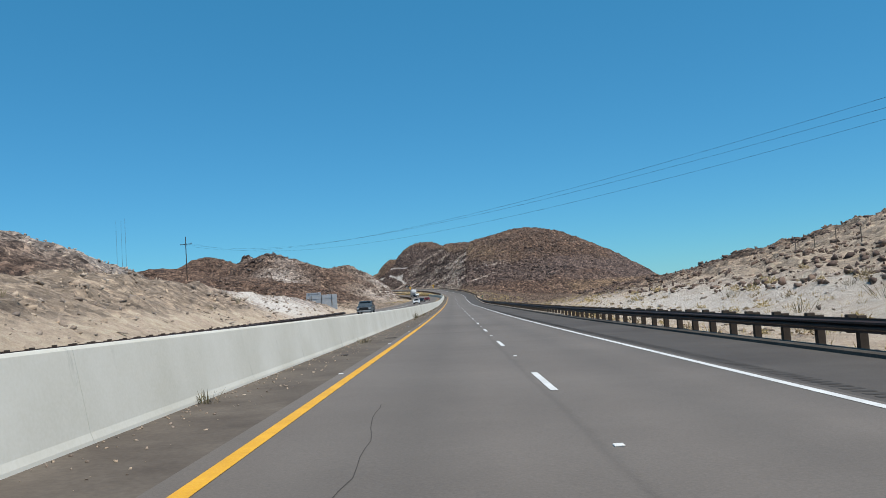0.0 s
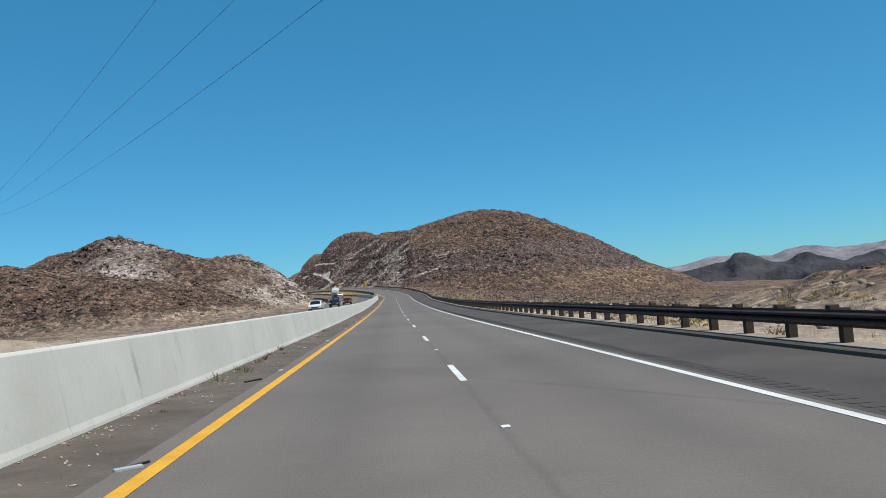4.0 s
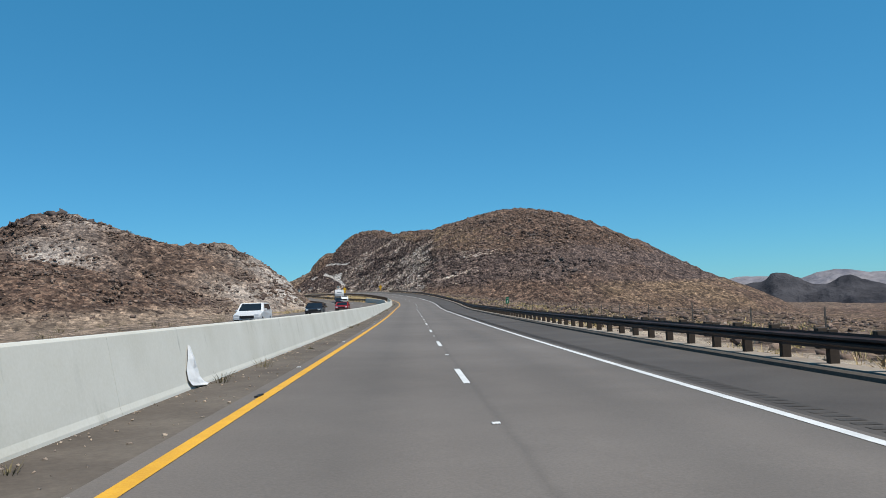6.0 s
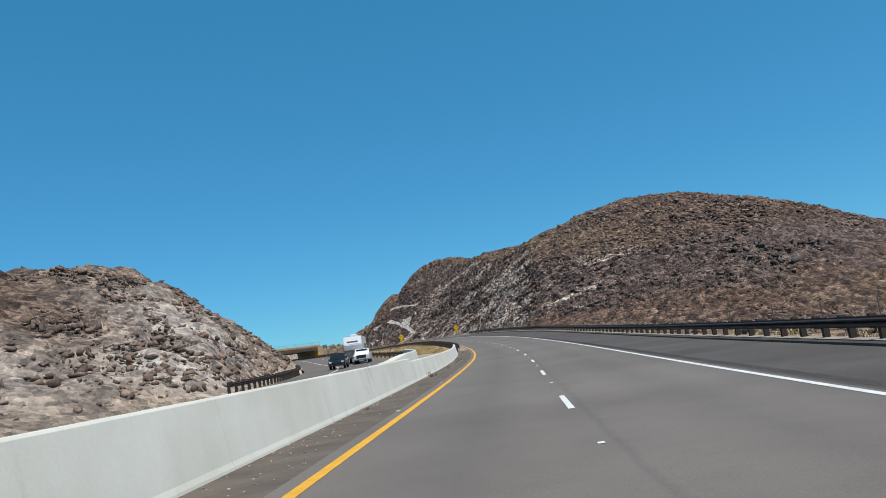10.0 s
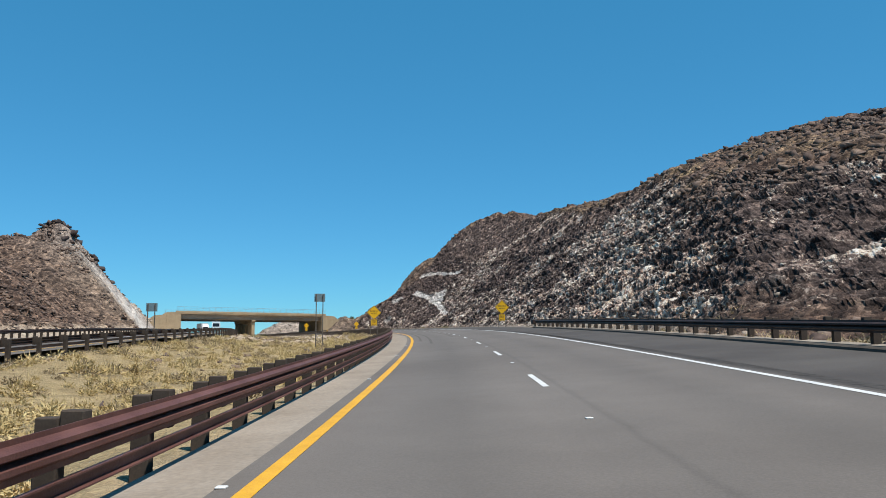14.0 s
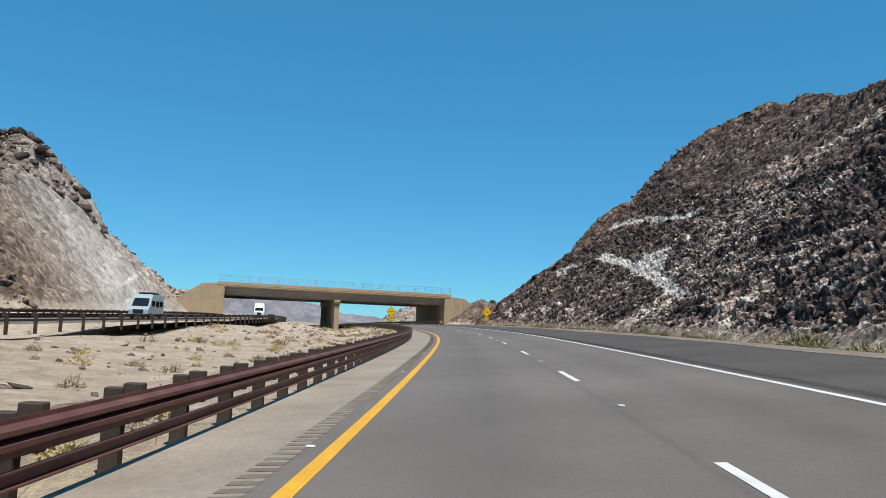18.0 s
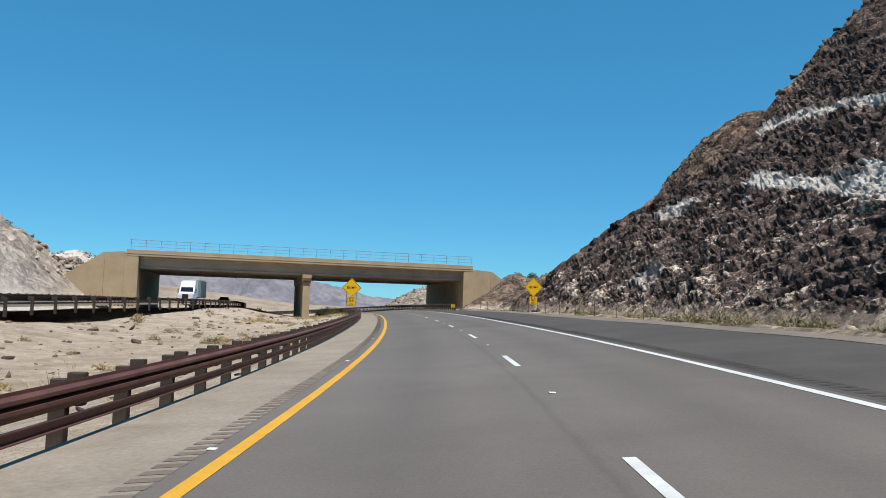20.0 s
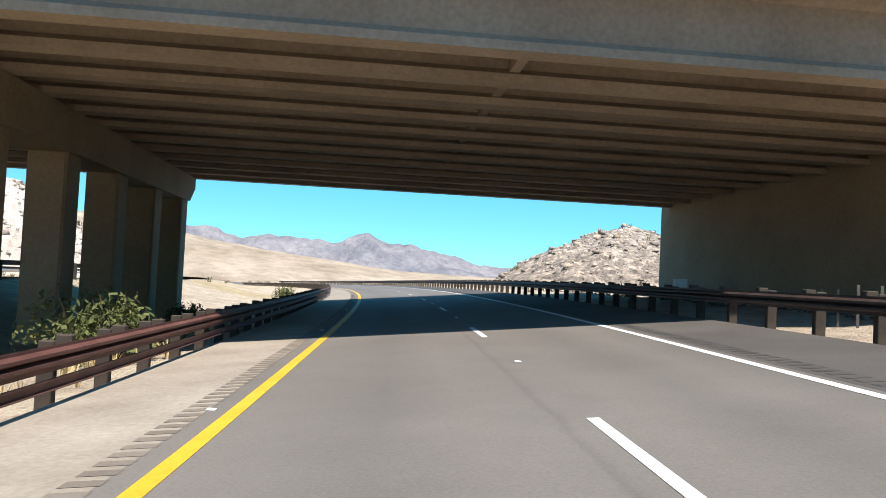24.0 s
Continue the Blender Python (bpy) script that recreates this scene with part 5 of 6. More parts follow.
# pier
cap_p = [(-0.2, 0.75), (0.9, 0.0), (WID - 2.4, 0.0), (WID - 1.3, 0.75), (WID - 1.3, 1.35), (-0.2, 1.35)]
vs = [(u, v, ZG - 1.35 + z) for u in (-30.35, -28.8) for v, z in cap_p]
n_ = len(cap_p)
part("pier_cap", mesh_of("pier_cap", vs, [(i, (i + 1) % n_, n_ + (i + 1) % n_, n_ + i) for i in range(n_)] + [tuple(range(n_))[::-1], tuple(range(n_, 2 * n_))], M_TAN), overpass)
for k in range(6):
    v = 0.75 + k * (WID - 3.9) / 5
    bpart("column", (1.25, 1.25, 8.2), (-29.57, v + 0.3, ZG - 1.3 - 4.1), bevel=0.08)
# abutments and wing walls
for u, sgn in ((-0.6, 1), (U0 + 0.6, -1)):
    rise = 0.0 if sgn > 0 else 0.6
    ab = bpart("abutment", (2.2, WID + 0.4, 10.6), (u + sgn * 0.1, WID / 2, ZT - 5.3 + rise), bevel=0.05)
    top = [(0, 0.0), (3.2, -0.25), (9.5, -4.6), (9.5, -9.0), (0, -9.0)]
    for v in (-0.15, WID - 0.35):
        vs = [(u + sgn * (1.2 + a), v + w, ZT + 0.05 + rise + b) for w in (0.0, 0.5) for a, b in top]
        n_ = len(top)
        f_ = [(i, (i + 1) % n_, n_ + (i + 1) % n_, n_ + i) for i in range(n_)] + [tuple(range(n_))[::-1], tuple(range(n_, 2 * n_))]
        part("wing_wall", mesh_of("wing_wall", vs, f_ if sgn < 0 else [q[::-1] for q in f_], M_TAN), overpass)
    part("wall_joint", box_mesh("wall_joint", (0.03, 0.02, 7.0), M_GROOVE, (u + sgn * 4.2, -0.155, ZT - 4.2)), ab)
part("drain_stain", box_mesh("drain_stain", (0.012, 4.0, 1.0), M_CONCRETE, (-1.608, 4.0, 6.3)), overpass, "pale painted-over patch on the abutment")
part("drain_stain", box_mesh("drain_stain", (0.012, 2.0, 1.0), M_CONCRETE, (-1.608, 27.0, 6.8)), overpass, "pale painted-over patch on the abutment")

# the deck climbs a little away from the right-hand end
grade = Matrix.Rotation(radians(0.25), 4, "Y")
for ob in overpass.children:
    if ob.name.split(".")[0] in ("deck", "coping", "railing"):
        ob.matrix_basis = grade

# ---- signs ----
def letters(text, size, mat, depth=0.004):
    cu = bpy.data.curves.new("text", "FONT")
    cu.body, cu.size, cu.extrude, cu.align_x, cu.align_y = text, size, depth, "CENTER", "CENTER"
    cu.space_character = 1.12
    cu.offset = size * 0.012
    ob = bpy.data.objects.new("text", cu)
    me = bpy.data.meshes.new_from_object(ob)
    bpy.data.objects.remove(ob)
    me.materials.clear()
    me.materials.append(mat)
    return me


def plate(w, h, r, mat, depth=0.006, turn=0.0):
    """A sign blank with rounded corners, upright in the xz plane, facing -y."""
    pts = []
    for cx, cz, a0 in ((w / 2 - r, h / 2 - r, 0), (-w / 2 + r, h / 2 - r, 90), (-w / 2 + r, -h / 2 + r, 180), (w / 2 - r, -h / 2 + r, 270)):
        for k in range(6):
            a = radians(a0 + 18 * k)
            pts.append((cx + r * math.cos(a), cz + r * math.sin(a)))
    c, s_ = math.cos(radians(turn)), math.sin(radians(turn))
    pts = [(a * c - b * s_, a * s_ + b * c) for a, b in pts]
    n_ = len(pts)
    vs = [(a, y, b) for y in (-depth, 0) for a, b in pts]
    return mesh_of("plate", vs, [tuple(range(n_)), tuple(range(n_, 2 * n_))[::-1]] + [(i, n_ + i, n_ + (i + 1) % n_, (i + 1) % n_) for i in range(n_)], mat)


def border(w, h, r, mat, turn=0.0, inset=0.03, wide=0.025, y=-0.011):
    def ring(d):
        pts = []
        ww, hh, rr = w - 2 * d, h - 2 * d, max(r - d, 0.01)
        for cx, cz, a0 in ((ww / 2 - rr, hh / 2 - rr, 0), (-ww / 2 + rr, hh / 2 - rr, 90), (-ww / 2 + rr, -hh / 2 + rr, 180), (ww / 2 - rr, -hh / 2 + rr, 270)):
            for k in range(6):
                a = radians(a0 + 18 * k)
                pts.append((cx + rr * math.cos(a), cz + rr * math.sin(a)))
        c, s_ = math.cos(radians(turn)), math.sin(radians(turn))
        return [(a * c - b * s_, y, a * s_ + b * c) for a, b in pts]
    o, i_ = ring(inset), ring(inset + wide)
    n_ = len(o)
    return mesh_of("border", o + i_, [(k, (k + 1) % n_, n_ + (k + 1) % n_, n_ + k) for k in range(n_)], mat)


FLIP = Matrix.Rotation(radians(90), 4, "X")


def warning_sign(place, foot, yaw, words, label, centre_h):
    """A yellow diamond with a speed plate on two steel posts."""
    ob = thing("warning_sign", label, "road sign", Matrix.Translation((place[0], place[1], foot)) @ Matrix.Rotation(radians(yaw), 4, "Z"), "warning signs")
    for x in (-0.42, 0.42):
        part("post", box_mesh("post", (0.05, 0.05, centre_h + 0.75), M_SIGNPOST, (x, 0.04, (centre_h + 0.35) / 2 - 0.2), 0.006), ob, "dark square steel post")
    dia = part("diamond", plate(1.22, 1.22, 0.08, M_SIGN, turn=45), ob, "yellow diamond warning plate", Matrix.Translation((0, 0, centre_h)))
    part("border", border(1.22, 1.22, 0.08, M_BLACK, 45), dia)
    for k, w in enumerate(words):
        z = (len(words) - 1) * 0.14 - k * 0.28
        part("word", letters(w, 0.30 if len(words) == 1 else 0.25, M_BLACK), dia, "black letters " + w, Matrix.Translation((0, -0.011, z)) @ FLIP)
    low = part("speed_plate", plate(0.72, 0.76, 0.05, M_SIGN), ob, "yellow square speed plate", Matrix.Translation((0, -0.002, centre_h - 1.2)))
    part("border", border(0.72, 0.76, 0.05, M_BLACK, 0, 0.018, 0.018), low)
    part("number", letters("55", 0.42, M_BLACK), low, "black numerals 55", Matrix.Translation((0, -0.011, 0.1)) @ FLIP)
    part("word", letters("MPH", 0.19, M_BLACK), low, "black letters MPH", Matrix.Translation((0, -0.011, -0.24)) @ FLIP)
    return ob


def sl_of(x, y):
    d = (_c[:, 0] - x)**2 + (_c[:, 1] - y)**2
    i = int(d.argmin())
    t = _tan[i]
    return float(S_ALL[i]), float((x - _c[i, 0]) * t[1] - (y - _c[i, 1]) * t[0])


for x, y, zc, words, label in ((-33.95, 513.7, 5.25, ("ROUGH", "ROAD"), "yellow rough road sign with a speed plate in the median"), (-18.6, 515.0, 5.75, ("ROUGH", "ROAD"), "yellow rough road sign with a speed plate at the cut"),
                               (*spot(673.3, -4.8)[:2], 7.6, ("BUMP",), "yellow bump sign with a speed plate in the median"), (*spot(674.6, 11.65)[:2], 8.2, ("BUMP",), "yellow bump sign with a speed plate beside the shoulder")):
    s_, l_ = sl_of(x, y)
    foot = ground_z(s_, l_)
    warning_sign((x, y), foot, heading(s_) + (3 if l_ < 0 else -2), words, label, zc - foot)


def panel_back(x, y, zc, w, h, label, yaw, count=2, ribs=3, mat=None):
    """The plain back of a large sign on posts, facing the other traffic."""
    s_, l_ = sl_of(x, y)
    foot = ground_z(s_, l_)
    ob = thing("road_sign_back", label, "road sign", Matrix.Translation((x, y, foot)) @ Matrix.Rotation(radians(yaw), 4, "Z"))
    part("panel", box_mesh("panel", (w, 0.05, h), mat or M_SIGNBACK, (0, 0.08, zc - foot), 0.006), ob)
    for k in range(ribs):
        part("rib", box_mesh("rib", (w * 0.98, 0.05, 0.05), M_SIGNBACK, (0, 0.04, zc - foot - h / 2 + (k + 0.5) * h / ribs), 0.004), ob)
    for k in range(count):
        xx = (k - (count - 1) / 2) * w / (count if count > 2 else 1.6)
        part("post", box_mesh("post", (0.09, 0.09, zc - foot + h / 2 + 0.25), M_SIGNPOST, (xx, -0.03, (zc - foot + h / 2) / 2 - 0.175), 0.01), ob)
    return ob


panel_back(-27.6, 151.0, -0.2, 6.0, 3.0, "grey back of a large highway sign on three dark posts", 6, 3, 2)
panel_back(-29.2, 151.2, 1.55, 2.8, 0.5, "small grey panel above the back of a highway sign", 6, 2, 1)
panel_back(-34.85, 496.2, 6.0, 1.05, 0.8, "blue-grey back of a small sign on two posts in the median", 14, 2, 0, M_SIGNBLUE)
panel_back(-49.95, 491.3, 5.0, 1.05, 0.8, "blue-grey back of a small sign beyond the other carriageway", 14, 2, 0, M_SIGNBLUE)
# mile marker
s_ = 258.0
p_ = spot(s_, 9.6)
foot = ground_z(s_, 9.6)
ob = thing("mile_marker", "green mile marker sign with a white number on a post", "road sign", Matrix.Translation((p_[0], p_[1], foot)) @ Matrix.Rotation(radians(heading(s_)), 4, "Z"))
part("post", box_mesh("post", (0.06, 0.05, 2.1), M_SIGNPOST, (0, 0.03, 0.85), 0.006), ob)
pm = part("plate", plate(0.30, 0.62, 0.03, M_SIGNGREEN), ob, m=Matrix.Translation((0, 0, 1.55)))
part("word", letters("MILE", 0.11, M_WHITE), pm, "white letters MILE", Matrix.Translation((0, -0.011, 0.2)) @ FLIP)
part("number", letters("3", 0.34, M_WHITE), pm, "white numeral 3", Matrix.Translation((0, -0.011, -0.1)) @ FLIP)

# striped end marker at the guardrail's nose
p_ = spot(698.6, LAT_R(698.6) - 0.05)
ob = thing("object_marker", "yellow and black striped marker on the end of a guardrail", "road sign", Matrix.Translation(p_) @ Matrix.Rotation(radians(heading(698)), 4, "Z"))
part("end_box", box_mesh("end_box", (0.34, 0.5, 0.36), M_SHADERAIL, (0, 0.26, 0.57), 0.03), ob, "dark steel end terminal")
pm = part("plate", plate(0.42, 0.42, 0.02, M_SIGN), ob, m=Matrix.Translation((0, 0, 0.57)))
for k in range(3):
    o = -0.14 + 0.14 * k
    vs = [(max(-0.2, min(0.2, o + a)), -0.011, b) for a, b in ((-0.1, -0.2), (-0.04, -0.2), (0.12, 0.2), (0.06, 0.2))]
    part("stripe", mesh_of("stripe", vs, [(0, 1, 2, 3)], M_BLACK), pm)
ob = thing("guardrail_terminal", "dark boxy steel end terminal of a guardrail", "guardrail", Matrix.Translation(spot(498.0, LAT_R(498) - 0.02)) @ Matrix.Rotation(radians(heading(498)), 4, "Z"))
part("end_box", box_mesh("end_box", (0.36, 0.9, 0.42), M_SHADERAIL, (0, 0, 0.58), 0.04), ob)
part("post", box_mesh("post", (0.16, 0.16, 0.8), M_POST, (0.2, 0.2, 0.2), 0.01), ob)
for k in range(4):
    p_ = spot(742.0 + 1.6 * k, 9.3 + 0.5 * k)
    ob = tagged(new("delineator_post", box_mesh("delineator_post", (0.06, 0.02, 1.1), M_SIGNPOST, (0, 0, 0.4), 0.004)), "thin weathered marker post beside the abutment", "post", "marker posts")
    ob.matrix_world = Matrix.Translation((p_[0], p_[1], ground_z(742.0 + 1.6 * k, 9.3 + 0.5 * k)))

# ---- power pole, wires and fence posts ----
px_, py_ = -120.3, 335.8
s_, l_ = sl_of(px_, py_)
foot = ground_z(s_, l_)
pole = thing("power_pole", "dark timber power pole with a crossarm", "utility pole", Matrix.Translation((px_, py_, foot)) @ Matrix.Rotation(radians(-25), 4, "Z"))
bm = bmesh.new()
tube_bm(bm, (0, 0, -0.5), (0, 0, 32.3 - foot), 0.26, 0.15, 10)
part("pole", bm_mesh("pole", bm, M_POST), pole)
part("crossarm", box_mesh("crossarm", (6.6, 0.22, 0.26), M_POST, (0, 0.12, 29.0 - foot), 0.02), pole)
for x in (-3.1, 0.0, 3.1):
    bm = bmesh.new()
    for q in range(3):
        tube_bm(bm, (x, 0.12, 29.16 + 0.14 * q - foot), (x, 0.12, 29.24 + 0.14 * q - foot), 0.12, 0.08, 8)
    part("insulator", bm_mesh("insulator", bm, M_SIGNPOST), pole)
M4 = pole.matrix_world.copy()
wires = thing("overhead_wires", "three thin dark power lines hanging over the highway", "power lines")
for x, b, sag in ((-3.1, (110, -38.9, 27.7), 14.9), (0.0, (110, -27.9, 25.9), 13.6), (3.1, (110, -22.0, 27.0), 15.4)):
    a = Vector((px_, py_, 0)) + Matrix.Rotation(radians(-25), 3, "Z") @ Vector((x, 0.12, 0)) + Vector((0, 0, 29.3))
    b = Vector(b)
    vs, fs = [], []
    for i in range(61):
        t = i / 60
        c = a.lerp(b, t) - Vector((0, 0, 4 * sag * t * (1 - t)))
        for q in range(4):
            vs.append((c.x, c.y + 0.014 * math.cos(q * 1.571), c.z + 0.014 * math.sin(q * 1.571)))
    for i in range(60):
        fs += [(i * 4 + q, i * 4 + (q + 1) % 4, i * 4 + 4 + (q + 1) % 4, i * 4 + 4 + q) for q in range(4)]
    part("wire", mesh_of("wire", vs, fs, M_BLACK), wires)
fence = thing("fence", "row of thin steel fence posts along the hilltop", "fence")
for k in range(9):
    s_, l_ = 44 + 5.5 * k, 36 + 0.4 * k
    p_ = spot(s_, l_)
    part("fence_post", box_mesh("fence_post", (0.06, 0.06, 1.9), M_SIGNPOST, (p_[0], p_[1], ground_z(s_, l_) + 0.75)), fence)
fence = thing("fence", "thin steel fence posts behind the guardrail", "fence")
for k in range(30):
    s_, l_ = 205 + 7.0 * k, 16.5 + 0.5 * math.sin(k)
    p_ = spot(s_, l_)
    part("fence_post", box_mesh("fence_post", (0.05, 0.05, 1.6), M_SIGNPOST, (p_[0], p_[1], ground_z(s_, l_) + 0.6)), fence)
fence = thing("fence", "thin fence posts at the toe of the rock cut", "fence")
for k in range(22):
    s_, l_ = 640 + 4.6 * k, 11.4 - 0.04 * k
    p_ = spot(s_, l_)
    part("fence_post", box_mesh("fence_post", (0.035, 0.035, 1.3), M_SIGNPOST, (p_[0], p_[1], ground_z(s_, l_) + 0.45)), fence)
masts = thing("radio_masts", "thin antenna masts far behind the hill", "masts")
for x, y, h in ((-268, 612, 91), (-273, 616, 90), (-279, 620, 91)):
    bm = bmesh.new()
    tube_bm(bm, (x, y, 10), (x, y, h - 14), 0.12, 0.06, 6)
    part("mast", bm_mesh("mast", bm, M_SIGNPOST), masts)


# ---- green shrubs ----
def leafy_shrub(x, y, z, r, seed, label):
    rnd = np.random.RandomState(seed)
    ob = thing("shrub", label, "shrub", Matrix.Translation((x, y, z)))
    for k in range(9):
        bm = bmesh.new()
        a, t = rnd.uniform(0, 6.28), rnd.uniform(0.3, 1.0)
        tube_bm(bm, (0, 0, -0.1), (math.cos(a) * r * 0.7 * t, math.sin(a) * r * 0.7 * t, r * rnd.uniform(0.8, 1.5)), 0.035, 0.01, 5)
        part("stem", bm_mesh("stem", bm, M_POST), ob, "thin grey-brown stem")
    n_ = 1500
    c = rnd.normal(0, 1, (n_, 3))
    c /= np.linalg.norm(c, axis=1)[:, None]
    c *= (rnd.uniform(0.35, 1, n_)**0.5 * (0.75 + 0.35 * np.sin(3 * np.arctan2(c[:, 1], c[:, 0]) + seed)))[:, None] * r
    c[:, 2] = np.abs(c[:, 2]) * 0.95 + 0.35 * r
    d1, d2 = rnd.normal(0, 1, (n_, 3)) * 0.05, rnd.normal(0, 1, (n_, 3)) * 0.028
    v = np.stack([c - d1, c + d2, c + d1, c - d2], 1).reshape(-1, 3)
    part("leaves", mesh_of("leaves", v, (np.arange(n_)[:, None] * 4 + [0, 1, 2, 3]).tolist(), M_GREEN), ob, "small green leaves", kind="stuff")


for s_, l_, r, k in ((743.6, -6.3, 1.2, 1), (745.2, -7.5, 1.5, 2), (757, -8.2, 0.9, 3), (797, -8.5, 1.2, 4)):
    p_ = spot(s_, l_)
    leafy_shrub(p_[0], p_[1], ground_z(s_, l_) - 0.1, r, k, "green leafy shrub growing beside the bridge column")
leafy_shrub(-102.3, 735.5, ground_z(*sl_of(-102.3, 735.5)), 1.1, 6, "dark green shrub on the bank above the wing wall")


# ---- vehicles on the other carriageway ----
def hull(name, side, width, mat, top_in=0.0, zsplit=0.9, bevel=0.05):
    """A body from a side outline (y along, z up), narrowed above zsplit."""
    bm = bmesh.new()
    rows = []
    for sx in (-1, 1):
        rows.append([bm.verts.new((sx * (width / 2 - (top_in * max(0, z - zsplit))), y, z)) for y, z in side])
    n_ = len(side)
    bm.faces.new(rows[0])
    bm.faces.new(rows[1][::-1])
    for i in range(n_):
        bm.faces.new((rows[0][i], rows[1][i], rows[1][(i + 1) % n_], rows[0][(i + 1) % n_]))
    bmesh.ops.recalc_face_normals(bm, faces=bm.faces)
    bmesh.ops.bevel(bm, geom=list(bm.edges), offset=bevel, segments=2, affect="EDGES", clamp_overlap=True)
    return bm_mesh(name, bm, mat, False)


bmw = bmesh.new()
bmesh.ops.create_cone(bmw, cap_ends=True, segments=20, radius1=0.37, radius2=0.37, depth=0.26, matrix=Matrix.Rotation(radians(90), 4, "Y"))
bmesh.ops.bevel(bmw, geom=[e for e in bmw.edges], offset=0.03, segments=2, affect="EDGES")
TYRE = bm_mesh("tyre", bmw, M_BLACK)
bmw = bmesh.new()
bmesh.ops.create_cone(bmw, cap_ends=True, segments=16, radius1=0.22, radius2=0.2, depth=0.275, matrix=Matrix.Rotation(radians(90), 4, "Y"))
RIM = bm_mesh("rim", bmw, M_STEEL)


def wheels(ob, ys, half, scale=1.0):
    for y in ys:
        for sx in (-1, 1):
            w = part("wheel", TYRE, ob, "black rubber tyre", Matrix.Translation((sx * half, y, 0.37 * scale)) @ Matrix.Diagonal((1, scale, scale, 1)))
            part("rim", RIM, w)


def lamps(ob, y, z, half, w=0.3, h=0.16):
    for sx in (-1, 1):
        part("headlight", box_mesh("headlight", (w, 0.05, h), M_LAMP, (sx * half, y, z), 0.02), ob, "clear headlight")


def vehicle(name, label, category, s_, lat_):
    p_ = spot(s_, lat_)
    return thing(name, label, category, Matrix.Translation(p_) @ Matrix.Rotation(radians(heading(s_)), 4, "Z"), "vehicles on the other carriageway")


# pickup truck that tows a travel trailer; the front points to -y
ob = vehicle("pickup_truck", "white pickup truck coming along the other carriageway", "truck", 406.5, -15.8)
part("body", hull("body", [(-2.9, 0.45), (-2.9, 1.0), (-2.75, 1.15), (-1.25, 1.25), (-0.55, 1.9), (1.25, 1.92), (1.35, 1.3), (2.9, 1.3), (2.9, 0.5)], 2.0, M_CARWHITE, 0.16, 1.2), ob)
part("windscreen", mesh_of("windscreen", [(-0.82, -1.2, 1.29), (0.82, -1.2, 1.29), (0.72, -0.62, 1.84), (-0.72, -0.62, 1.84)], [(0, 1, 2, 3)], M_CARGLASS), ob)
for sx in (-1, 1):
    part("side_window", mesh_of("side_window", [(sx * 0.99, -0.7, 1.33), (sx * 0.99, 1.15, 1.33), (sx * 0.915, 1.1, 1.8), (sx * 0.915, -0.45, 1.8)], [(0, 1, 2, 3)], M_CARGLASS), ob)
part("grille", box_mesh("grille", (1.25, 0.06, 0.42), M_BLACK, (0, -2.92, 0.85), 0.02), ob, "dark radiator grille")
part("bumper", box_mesh("bumper", (1.95, 0.2, 0.22), M_STEEL, (0, -2.95, 0.52), 0.04), ob)
lamps(ob, -2.9, 0.9, 0.8)
wheels(ob, (-1.9, 1.8), 0.87)
ob = vehicle("travel_trailer", "tall white fifth-wheel travel trailer with dark swirls", "trailer", 414.1, -17.2)
part("body", hull("body", [(-5.0, 1.75), (-5.15, 2.5), (-4.7, 3.6), (5.0, 3.75), (5.1, 0.7), (-2.6, 0.7), (-2.7, 1.65)], 2.5, M_CARWHITE, 0.0, 9, 0.07), ob)
part("roof_vent", box_mesh("roof_vent", (0.9, 0.9, 0.3), M_CARWHITE, (0, -1.5, 3.85), 0.06), ob)
part("roof_vent", box_mesh("roof_vent", (0.7, 0.7, 0.22), M_CARWHITE, (0, 2.2, 3.86), 0.06), ob)
for y in (0.2, 1.6, 3.2):
    part("side_window", box_mesh("side_window", (0.03, 0.8, 0.75), M_CARGLASS, (1.26, y, 2.3), 0.01), ob)
part("front_panel", box_mesh("front_panel", (1.5, 0.04, 0.5), M_SIGNBACK, (0, -5.03, 2.75), 0.01, Euler((radians(20), 0, 0)).to_matrix()), ob, "grey decal panel on the nose")
for y0, z0, dy, dz in ((-3.6, 1.6, 2.0, 0.9), (-1.0, 1.3, 2.4, 0.5), (1.6, 1.2, 2.6, 0.7)):
    part("decal_swirl", mesh_of("decal_swirl", [(1.263, y0 + dy * t, z0 + dz * t * t + w * (1 - t)) for w in (0, 0.14) for t in (0, 0.25, 0.5, 0.75, 1)], [(i, i + 1, i + 6, i + 5) for i in range(4)], M_BLACK), ob)
wheels(ob, (1.3, 2.2), 1.05)
